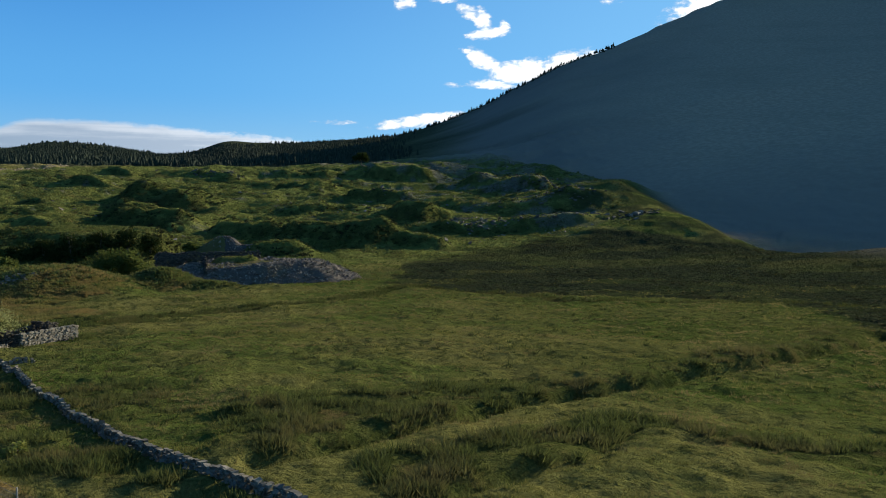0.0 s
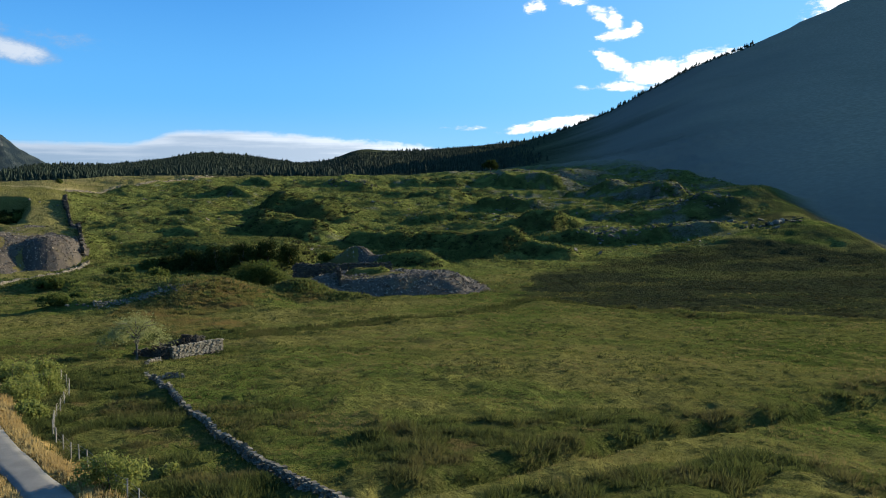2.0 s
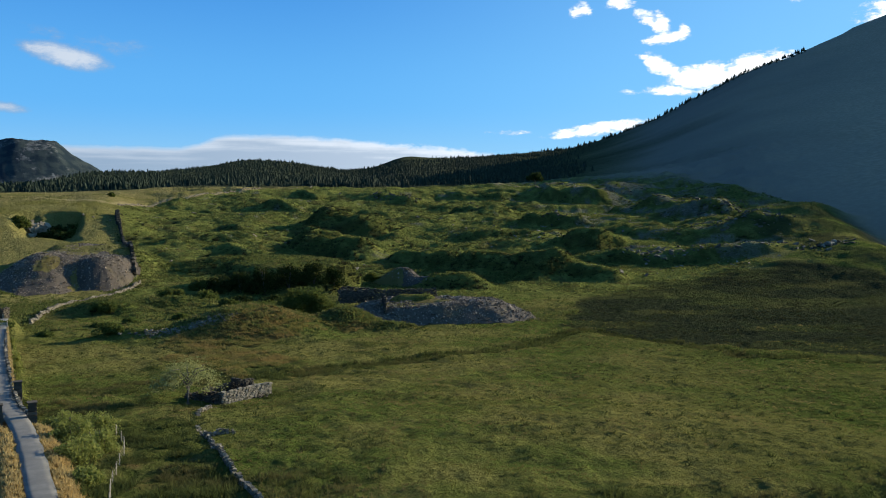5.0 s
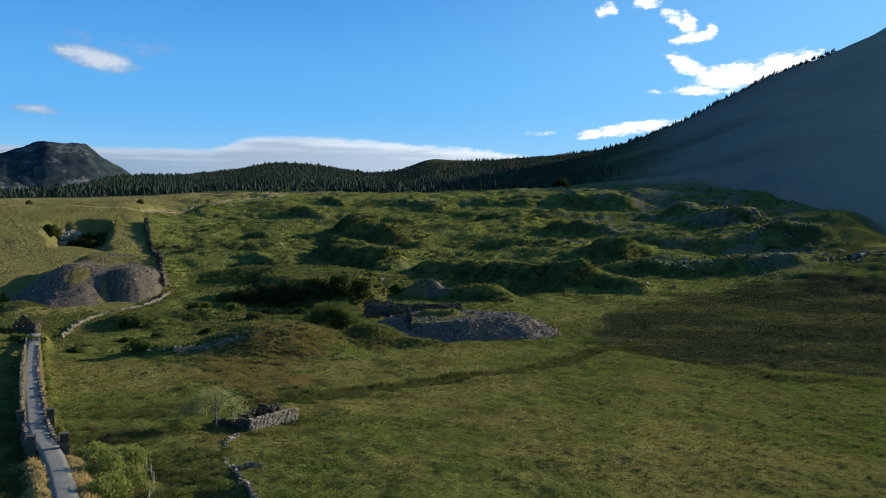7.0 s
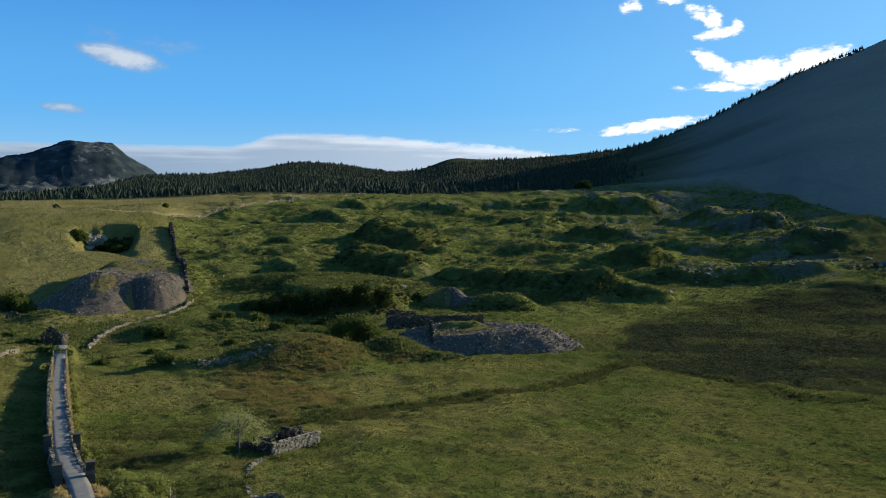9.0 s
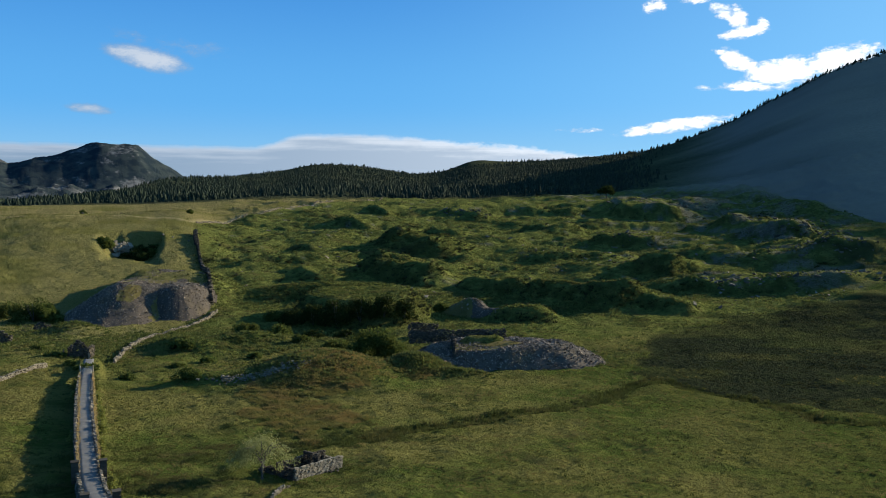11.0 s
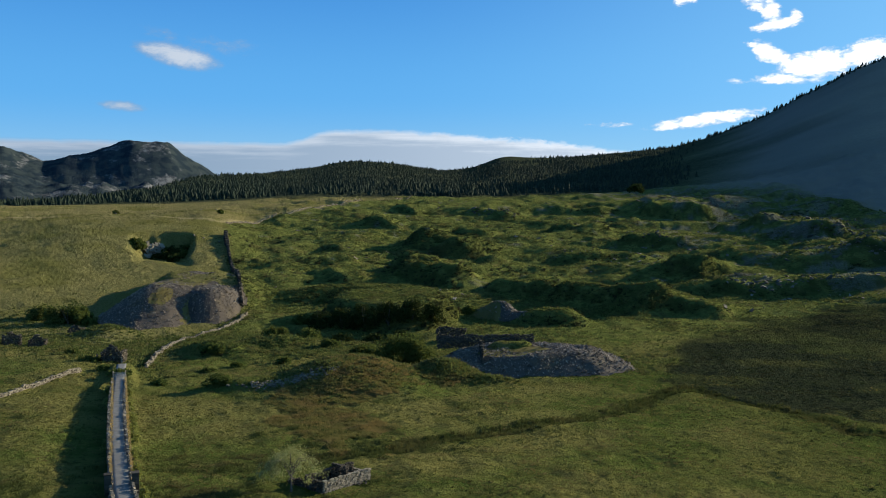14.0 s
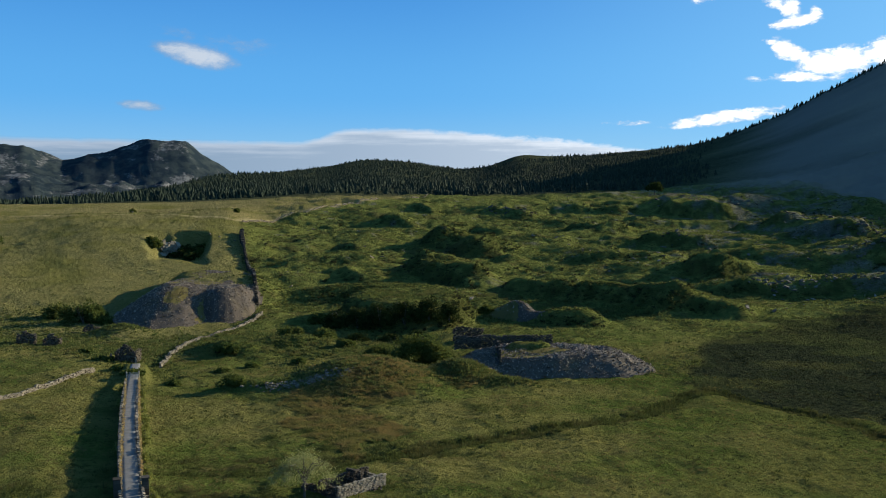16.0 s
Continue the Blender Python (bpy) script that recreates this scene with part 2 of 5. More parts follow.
NEAR_RISE = [(0, 16.0), (47, 14.6), (75, 12.4), (105, 11.3), (125, 9.4), (150, 8.0), (205, 6.1), (245, 5.9), (300, 7.0), (340, 8.5), (375, 11.5), (400, 14.5),
             (430, 18.0), (476, 23.0), (540, 29.0), (600, 36.5), (660, 42.5), (760, 47.5), (5000, 47.5)]
CREST = [(-180, 60), (-60, 40), (-32, 28), (-27, 31), (-22, 44), (-18, 59.3), (-14.3, 84.9), (-10.6, 96.3), (-7.7, 109.6), (-5.4, 126), (-2.8, 123.1), (1, 103.9), (2.9, 108.3), (5.2, 137.8), (6.5, 133.4), (8.9, 131.9), (12.2, 140.8), (16.1, 151.1), (18.5, 174.8), (21.6, 214.8), (23.9, 256.1), (27.4, 306.3), (29.3, 315.4), (31.1, 337.9), (33.9, 382.2), (37.5, 439), (41, 470), (44, 482), (48, 498), (52, 508), (56, 514), (60, 512), (66, 440), (75, 310), (90, 120), (120, 80), (180, 60)]
CREST_D = [(-180, 1320), (-18, 1320), (-10, 1950), (24, 1950), (30, 1800), (37, 1900), (42, 2000), (90, 2000), (120, 1320), (180, 1320)]
FAR_HILL = [(-180, 60), (-60, 120), (-40, 180), (-27.4, 196), (-26, 198), (-23.9, 150), (-21.8, 178), (-20.2, 206), (-18.9, 228), (-17.6, 224), (-16.6, 212),
            (-15.6, 168), (-14.4, 132), (-12, 60), (0, 40), (180, 40)]
FOOT_HILL = [(-180, 20), (-60, 60), (-32, 88), (-28, 84), (-26, 92), (-24, 74), (-21, 70), (-18, 64), (-16, 40), (0, 10), (180, 10)]


def crest_at(az):
    """How far off the skyline ridge runs."""
    return soft_table(az, CREST_D, 2.5)


def land(x, y, detail=True):
    """Height of the ground at x, y."""
    x, y = np.asarray(x, float), np.asarray(y, float)
    d, az = np.hypot(x, y), np.degrees(np.arctan2(x, y))
    z = table(d, NEAR_RISE)
    z = z - 4.5 * smooth(-120, -230, x) * smooth(500, 620, y)
    z = z + 5.0 * smooth(130, 210, x) * smooth(250, 320, y) * smooth(520, 420, y)
    z = z + 3.0 * smooth(60, 200, x) * smooth(520, 680, y)
    z = z + 2.4 * smooth(-50, -80, x - 0.33 * (165 - y)) * smooth(90, 130, y) * smooth(290, 230, y)
    # the ridge and the mountain
    start = soft_table(az, [(-180, 760), (10, 760), (20, 640), (28, 500), (34, 430), (45, 380), (70, 420), (90, 500), (120, 700), (180, 760)], 3.0)
    bow = soft_table(az, [(-180, 1.3), (14, 1.3), (22, 1.25), (30, 1.35), (36, 1.45), (180, 1.45)], 3.0)
    wide = smooth(24, 32, az)
    crest = soft_table(az, CREST, 0.6) * (1 - wide) + soft_table(az, CREST, 1.6) * wide
    top = crest_at(az)
    s = np.clip((d - start) / (top - start), 0, 1)
    z = z + (crest - z) * np.power(s, bow)
    z = np.where(d > top, np.maximum(crest - 0.22 * (d - top), 12), z)
    # hills beyond
    z = np.maximum(z, table(az, FOOT_HILL) * np.exp(-((d - 2000) / 260) ** 2))
    z = np.maximum(z, table(az, FAR_HILL) * np.exp(-((d - 2950) / np.where(d < 2950, 240, 420)) ** 2))
    wx, wy = 13 * fbm(x, y, 34, 3, 51), 13 * fbm(x, y, 34, 3, 54)      # nothing here is quite round
    z = z + bumps(x + wx, y + wy, KNOLLS) + scarps(x + wx + 9 * fbm(x, y, 11, 3, 58), y + wy + 9 * fbm(x, y, 11, 3, 59), SCARPS) * (1 + 1.1 * fbm(x, y, 16, 3, 57)) + bumps(x + 0.35 * wx, y + 0.35 * wy, BANKS)
    # the hill breaks off eastward, towards the foot of the mountain
    rim = x - table(y, RIM) + 1.2 * wx
    z = z + (0.8 * np.exp(-(rim / 12) ** 2) - 10.0 * smooth(2, 34, rim)) * smooth(236, 270, y) * smooth(720, 640, y)
    z = z + 6.5 * smooth(425, 500, d) * smooth(720, 540, d) * smooth(-28, -21, az) * smooth(-11, -14.5, az)
    # a small quarry cut into the slope, open towards the valley
    ragged = fbm(x, y, 14, 3, 52)
    pit = smooth(-19.2, -18.2, az + 0.9 * ragged) * smooth(-15.2, -16.0, az + 0.9 * ragged) * smooth(398, 436, d) * smooth(498, 486, d + 14 * ragged)
    z = z - pit * np.maximum(z - 18.4 - 3 * ragged, 0)
    if not detail:
        return level_track(x, y, z)
    far = smooth(130, 480, d - top)
    z = z + far * (26 * fbm(x, y, 260, 4, 40) + 14 * (ridged(x, y, 130, 4, 44) - 0.62) + (14 + 16 * smooth(2500, 2200, d)) * fbm(x, y, 50, 4, 46, 0.65))
    hill = smooth(330, 420, d) * smooth(1000, 760, d) * smooth(-150, -90, x + 0.12 * (y - 500)) * smooth(33, 27, az)
    z = z + hill * (4.0 * fbm(x, y * 1.6, 70, 4, 3) + 6.0 * (ridged(x * 0.6 + 0.5 * wx, y * 1.3, 40, 4, 9) - 0.6) + 5.4 * fbm(x * 0.7, y * 1.1, 13, 4, 12, 0.7) * (1 - 0.35 * smooth(110, 180, x)) + (2.5 * smooth(90, 190, x) + 4.0 * smooth(188, 212, x)) * (ridged(x * 0.5, y * 1.2, 16, 3, 15) - 0.6))
    rest = smooth(250, 330, d) * smooth(1000, 700, d) * (1 - hill)
    z = z + rest * (3.0 * fbm(x, y, 60, 4, 5) + 2.1 * fbm(x, y * 1.3, 10, 4, 6, 0.6))
    slope = smooth(560, 900, d) * smooth(16, 26, az) * (1 - far)
    z = z + slope * 2.0 * fbm(x, y, 240, 2, 61) * smooth(0, -160, d - top)
    low = smooth(330, 250, d)
    z = z + low * (0.9 * fbm(x, y, 26, 3, 21) + 0.55 * fbm(x, y, 6.0, 2, 23) + 0.7 * fbm(x, y, 2.6, 3, 22))
    bend = 6.0 * fbm(x, y, 16, 3, 25)
    z = z + 0.5 * between(x, y, DITCH, RUSH_EDGE, 1.0)
    z = z - 1.3 * np.exp(-(line_distance(x, y + 0.15 * bend, DITCH) / 0.9) ** 2) - 0.5 * np.exp(-(line_distance(x, y, DITCH_NEAR) / 0.8) ** 2) - 0.9 * np.exp(-(line_distance(x + bend, y + bend, STREAM) / 1.6) ** 2)
    return level_track(x, y, z)


def level_track(x, y, z):
    """The track runs on a levelled bed, and on a causeway from y = 112 to 208."""
    off = line_distance(x, y, TRACK)
    bed = np.interp(y, [p[0] for p in TRACK_Z], [p[1] for p in TRACK_Z])
    w = smooth(4.2, 2.0, off) * smooth(330, 250, np.hypot(x, y))
    ground_side = smooth(98, 108, y) * smooth(212, 202, y)
    ruin_yard = smooth(13, 7, np.hypot(x + 13.5, y - 127.0))
    z = z * (1 - ruin_yard) + (8.9 + 0.15 * (z - 9.0)) * ruin_yard
    return z * (1 - w) + (bed - 0.06 - 2.4 * ground_side) * w


def cover_of(x, y):
    """What grows where: shares of rush, heath, straw and rock, 0 to 1."""
    d, az = np.hypot(x, y), np.degrees(np.arctan2(x, y))
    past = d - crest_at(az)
    n1, n2 = fbm(x, y, 22, 3, 71), fbm(x, y, 7, 3, 75)
    deep = (y - table(x, DITCH)) / np.maximum(table(x, RUSH_EDGE) - table(x, DITCH), 3.0)
    rush = between(x, y + 5 * n2, DITCH, RUSH_EDGE, 1.2) * smooth(1.05, 0.25, deep + 1.4 * n1)
    rush = np.maximum(rush, 0.9 * between(x, y + 3 * n2, DITCH_NEAR, NEAR_EDGE, 0.7))
    rush = np.maximum(rush, 0.95 * smooth(3.2, 1.2, line_distance(x, y, DITCH_EAST) + 5 * n2))
    rush = np.maximum(rush, 0.95 * smooth(-1, 2, x - 38 - 0.9 * (41 - y) + 5 * n2) * smooth(44, 40, y))
    bend = 6.0 * fbm(x, y, 16, 3, 25)
    rush = np.maximum(rush, 0.9 * smooth(4.5, 1.5, line_distance(x + bend, y + bend, STREAM) + 6 * n2))
    wall_x = np.interp(y, [36, 47, 52, 73, 95, 121], [8, 2.5, 0.4, -6.8, -13.6, -17])
    rush = np.maximum(rush, smooth(1, -3, x - wall_x) * smooth(135, 118, y) * smooth(-0.18, 0.05, n2 + 0.1))
    rush = np.maximum(rush, smooth(0.02, 0.2, fbm(x, y * 2.2, 26, 4, 77) + 0.3 * n2) * 0.75 * smooth(300, 240, d) * smooth(60, -10, x - 0.2 * (y - 160)))
    rush = np.maximum(rush, smooth(0.14, 0.28, n1 + 0.5 * n2) * 0.3 * smooth(300, 200, d))
    inner = x - np.interp(y, [70, 90, 109, 125, 140, 152, 160, 168, 178, 190, 202, 230, 330], [112, 104, 110, 120, 124, 114, 102, 90, 80, 71, 60, 64, 110])
    upper = y - np.interp(x, [60, 80, 95, 133, 154, 178, 188, 208, 240, 300], [225, 258, 282, 304, 314, 314, 300, 268, 256, 250])
    heath = smooth(-4, 3, inner + 9 * n2 + 5 * n1) * smooth(8, -8, upper + 40 * n1) * smooth(80, 92, y)
    heath = np.maximum(heath, 0.75 * smooth(186, 206, x + 20 * n1) * smooth(262, 280, y) * smooth(470, 400, y + 40 * n1) * smooth(-0.14, 0.02, fbm(x, y * 1.6, 18, 3, 78)))
    brown = np.exp(-(((x + 18) / 20) ** 2 + ((y - 203) / 14) ** 2)) + np.exp(-(((x + 0.25 * (y - 165) + 19) / 13) ** 2 + ((y - 168) / 26) ** 2))
    rush = np.clip(np.maximum(rush, 0.85 * smooth(0.3, 0.7, brown + n2 * 1.2)), 0, 1)
    heath = heath * np.clip(0.72 + 0.4 * smooth(-0.16, 0.1, fbm(x, y * 2.0, 30, 4, 79)), 0, 1)
    lush = smooth(20, 85, x + 20 * n1) * smooth(280, 210, d)
    lawn = smooth(1.2, 0.8, np.hypot((x + 46) / 19, (y - 187) / 17) + 0.6 * n2)
    rush = rush * (1 - 0.9 * lawn)
    line = x - np.interp(y, [330, 527, 665, 830], [-72, -125, -82, -12])
    straw = smooth(4, -4, line + 8 * n2) * smooth(430, 540, y + 50 * n1) * smooth(980, 900, d)
    off = line_distance(x, y, TRACK)
    verge = smooth(4.2, 3.0, off + 3.0 * n2) * smooth(106, 98, y)
    straw = np.maximum(straw, 0.72 * smooth(4, -4, line) * smooth(205, 290, y + 40 * n1) * smooth(980, 900, d))
    hill = smooth(250, 320, d) * smooth(1000, 760, d) * (1 - smooth(4, -4, line)) * smooth(31, 27, az)
    rock = 0.6 * hill * smooth(330, 400, d) * smooth(0.24, 0.32, fbm(x, y * 1.5, 10, 4, 83) + 0.20 * smooth(90, 190, x))
    rock = rock * smooth(180, 100, past)
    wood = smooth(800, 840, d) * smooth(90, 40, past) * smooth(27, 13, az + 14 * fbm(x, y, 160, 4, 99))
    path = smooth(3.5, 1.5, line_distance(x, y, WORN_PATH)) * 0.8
    # distant and upper also carry haze into the ground colour
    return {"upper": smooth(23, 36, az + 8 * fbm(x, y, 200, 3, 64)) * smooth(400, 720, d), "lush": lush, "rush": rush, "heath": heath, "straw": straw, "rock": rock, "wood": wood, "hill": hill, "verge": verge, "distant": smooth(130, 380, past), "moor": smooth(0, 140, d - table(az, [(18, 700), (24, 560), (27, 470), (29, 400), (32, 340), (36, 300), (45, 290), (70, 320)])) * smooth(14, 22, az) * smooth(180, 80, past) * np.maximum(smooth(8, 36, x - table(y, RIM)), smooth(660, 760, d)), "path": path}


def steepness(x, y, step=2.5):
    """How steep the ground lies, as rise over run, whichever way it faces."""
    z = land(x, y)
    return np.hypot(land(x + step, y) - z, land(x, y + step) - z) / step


def height(x, y):
    return float(land(np.array([x], float), np.array([y], float))[0])


# ---- materials ----
def shell(name):
    m = bpy.data.materials.new(name)
    m.use_nodes = True
    return m, Nodes(m.node_tree)


def finish(n, color, rough=0.9, bump=None, strength=0.5, dist=0.1, spec=0.25, metal=0.0, translucent=0.0, up=0.0):
    b = n.add("ShaderNodeBsdfPrincipled", {"Base Color": color if isinstance(color, bpy.types.NodeSocket) else (*color, 1.0), "Roughness": rough,
                                           "Specular IOR Level": spec, "Metallic": metal})
    if bump is not None:
        bp = n.add("ShaderNodeBump", {"Height": bump, "Strength": strength, "Distance": dist})
        n.tree.links.new(bp.outputs[0], b.inputs["Normal"])
    out = n.add("ShaderNodeOutputMaterial")
    if up:      # fine blades scatter light like the sward they stand in
        g = n.add("ShaderNodeNewGeometry").outputs["Normal"]
        soft = n.tree.nodes.new("ShaderNodeMix")
        soft.data_type = "VECTOR"
        n.tree.links.new(g, soft.inputs[4])
        soft.inputs[0].default_value, soft.inputs[5].default_value = up, (0.0, 0.0, 1.0)
        n.tree.links.new(n.add("ShaderNodeVectorMath", {0: soft.outputs[1]}).outputs[0], b.inputs["Normal"])
    if translucent:
        tr = n.add("ShaderNodeBsdfTranslucent", {"Color": color if isinstance(color, bpy.types.NodeSocket) else (*color, 1.0)})
        mx = n.add("ShaderNodeMixShader", {0: translucent, 1: b.outputs[0], 2: tr.outputs[0]})
        n.tree.links.new(mx.outputs[0], out.inputs[0])
    else:
        n.tree.links.new(b.outputs[0], out.inputs[0])


def attribute(n, name):
    a = n.add("ShaderNodeAttribute")
    a.attribute_name = name
    return a.outputs["Fac"]


def ground_material():
    m, n = shell("hill_grass")
    p = n.add("ShaderNodeNewGeometry").outputs["Position"]
    big, mid, small = n.noise(p, 0.035, 5), n.noise(p, 0.22, 5, 0.6), n.noise(p, 1.6, 6, 0.65)
    tuft = n.noise(p, 0.8, 6, 0.7)
    grass = n.mix(n.ramp(mid, 0.35, 0.68), (0.056, 0.083, 0.019), (0.105, 0.123, 0.034))
    grass = n.mix(n.ramp(big, 0.40, 0.60), grass, (0.140, 0.134, 0.045))
    grass = n.mix(n.ramp(tuft, 0.52, 0.64), grass, (0.040, 0.048, 0.015))
    grass = n.mix(n.math("MULTIPLY", n.ramp(small, 0.50, 0.72), 0.45), grass, (0.140, 0.142, 0.056))
    rush = n.mix(n.ramp(tuft, 0.4, 0.65), (0.044, 0.058, 0.016), (0.088, 0.096, 0.030))
    rush = n.mix(n.math("MULTIPLY", n.ramp(mid, 0.5, 0.7), 0.6), rush, (0.125, 0.086, 0.042))
    heath = n.mix(n.ramp(tuft, 0.42, 0.64), (0.015, 0.021, 0.013), (0.037, 0.043, 0.024))
    heath = n.mix(n.math("MULTIPLY", n.ramp(mid, 0.46, 0.7), 0.7), heath, (0.030, 0.040, 0.018))
    straw = n.mix(n.ramp(tuft, 0.4, 0.7), (0.130, 0.120, 0.050), (0.240, 0.205, 0.095))
    straw = n.mix(n.ramp(big, 0.45, 0.65), straw, (0.120, 0.118, 0.038))
    rock = n.mix(n.ramp(small, 0.35, 0.7), (0.085, 0.082, 0.075), (0.240, 0.235, 0.215))
    hill = n.mix(n.ramp(mid, 0.40, 0.62), (0.088, 0.110, 0.032), (0.152, 0.170, 0.050))
    hill = n.mix(n.math("MULTIPLY", n.ramp(tuft, 0.50, 0.60), 0.7), hill, (0.078, 0.080, 0.025))
    hill = n.mix(n.math("MULTIPLY", n.ramp(n.noise(p, 0.07, 7, 0.7), 0.52, 0.62), 0.65), hill, (0.083, 0.075, 0.032))
    # steep faces mixed towards dark scrub, deepening their shade in the base colour
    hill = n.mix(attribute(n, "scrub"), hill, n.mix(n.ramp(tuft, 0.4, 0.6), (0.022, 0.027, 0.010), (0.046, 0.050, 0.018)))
    grass = n.mix(n.math("MULTIPLY", attribute(n, "lush"), 0.6), grass, n.mix(n.ramp(tuft, 0.4, 0.62), (0.053, 0.078, 0.020), (0.025, 0.041, 0.010)))
    col = n.mix(attribute(n, "hill"), grass, hill)
    col = n.mix(attribute(n, "rush"), col, rush)
    col = n.mix(attribute(n, "heath"), col, heath)
    col = n.mix(attribute(n, "straw"), col, straw)
    # far hills and their rock take blue-grey colours that hold the haze
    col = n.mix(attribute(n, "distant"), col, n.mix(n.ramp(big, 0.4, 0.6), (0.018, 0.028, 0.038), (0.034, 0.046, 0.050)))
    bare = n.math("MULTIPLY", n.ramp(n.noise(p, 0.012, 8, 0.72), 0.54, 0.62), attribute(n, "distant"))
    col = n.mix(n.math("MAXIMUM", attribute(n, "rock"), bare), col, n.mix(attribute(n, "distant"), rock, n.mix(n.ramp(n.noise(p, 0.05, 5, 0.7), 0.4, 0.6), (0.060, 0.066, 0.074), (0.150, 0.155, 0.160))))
    col = n.mix(attribute(n, "path"), col, (0.280, 0.240, 0.130))
    col = n.mix(attribute(n, "verge"), col, n.mix(n.ramp(tuft, 0.4, 0.65), (0.200, 0.130, 0.045), (0.380, 0.270, 0.110)))
    # mountain colour lifted for haze and sun glare, darker at its shaded foot
    moor = n.mix(n.ramp(mid, 0.35, 0.7), (0.225, 0.186, 0.142), (0.290, 0.242, 0.182))
    moor = n.mix(attribute(n, "upper"), (0.155, 0.142, 0.124), moor)
    slant = n.add("ShaderNodeMapping", {"Vector": p, "Rotation": (0.0, 0.0, 0.5), "Scale": (1.0, 0.35, 1.0)}).outputs[0]
    moor = n.mix(n.math("MULTIPLY", n.ramp(n.noise(slant, 0.011, 6, 0.6), 0.44, 0.70), 0.2), moor, (0.120, 0.108, 0.082))
    col = n.mix(attribute(n, "moor"), col, moor)
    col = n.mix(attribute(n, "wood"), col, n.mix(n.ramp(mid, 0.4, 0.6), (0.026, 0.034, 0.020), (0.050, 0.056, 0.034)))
    h = n.math("ADD", n.math("ADD", n.math("MULTIPLY", tuft, 1.3), n.math("MULTIPLY", small, 0.5)), n.math("MULTIPLY", mid, 1.4))
    lumps = n.math("MULTIPLY", n.noise(p, 0.3, 7, 0.72), n.math("MAXIMUM", attribute(n, "hill"), n.math("MULTIPLY", attribute(n, "straw"), 0.6)))
    h = n.math("ADD", n.math("MULTIPLY", h, n.math("ADD", 1.0, n.math("MULTIPLY", attribute(n, "hill"), 0.3))), n.math("MULTIPLY", lumps, 2.2))
    h = n.math("MULTIPLY", h, n.math("SUBTRACT", 1.0, n.math("MULTIPLY", attribute(n, "moor"), 0.85)))
    finish(n, col, 1.0, h, 1.0, 1.0, 0.0)
    return m


def plant_material(name, dark, light, third, translucent=0.25, rough=0.8, patchy=0.75, up=0.0):
    m, n = shell(name)
    g = n.add("ShaderNodeNewGeometry")
    patch = n.noise(g.outputs["Position"], 0.13, 3)
    col = n.mix(g.outputs["Random Per Island"], dark, light)
    col = n.mix(n.math("MULTIPLY", n.ramp(patch, 0.45, 0.65), patchy), col, third)
    finish(n, col, rough, translucent=translucent, spec=0.03, up=up)
    return m


def stone_material(name, dark, light, lichen, scale=2.0, moss=0.35):
    m, n = shell(name)
    p = n.add("ShaderNodeNewGeometry").outputs["Position"]
    info = n.add("ShaderNodeObjectInfo").outputs["Random"]
    isl = n.add("ShaderNodeNewGeometry").outputs["Random Per Island"]
    own = n.math("FRACT", n.math("ADD", info, isl))
    a, b = n.noise(p, scale, 6, 0.65), n.noise(p, scale * 6, 5, 0.6)
    col = n.mix(own, dark, light)
    col = n.mix(n.math("MULTIPLY", n.ramp(a, 0.5, 0.7), moss), col, lichen)
    col = n.mix(n.math("MULTIPLY", b, 0.3), col, dark)
    finish(n, col, 0.85, n.math("ADD", a, n.math("MULTIPLY", b, 0.4)), 0.6, 0.05, 0.12)
    return m


def wood_material(name, dark, light):
    m, n = shell(name)
    p = n.add("ShaderNodeNewGeometry").outputs["Position"]
    stretch = n.add("ShaderNodeMapping", {"Vector": p, "Scale": (14.0, 14.0, 1.2)}).outputs[0]
    a = n.noise(stretch, 2.0, 5, 0.6)
    finish(n, n.mix(n.ramp(a, 0.3, 0.7), dark, light), 0.85, a, 0.5, 0.01)
    return m


def track_material():
    m, n = shell("track_gravel")
    p = n.add("ShaderNodeNewGeometry").outputs["Position"]
    a, b = n.noise(p, 0.6, 5, 0.6), n.noise(p, 30.0, 3, 0.7)
    col = n.mix(n.ramp(a, 0.35, 0.7), (0.118, 0.118, 0.118), (0.170, 0.168, 0.164))
    col = n.mix(n.math("MULTIPLY", b, 0.5), col, (0.095, 0.096, 0.098))
    finish(n, col, 0.92, b, 0.4, 0.02, 0.2)
    return m


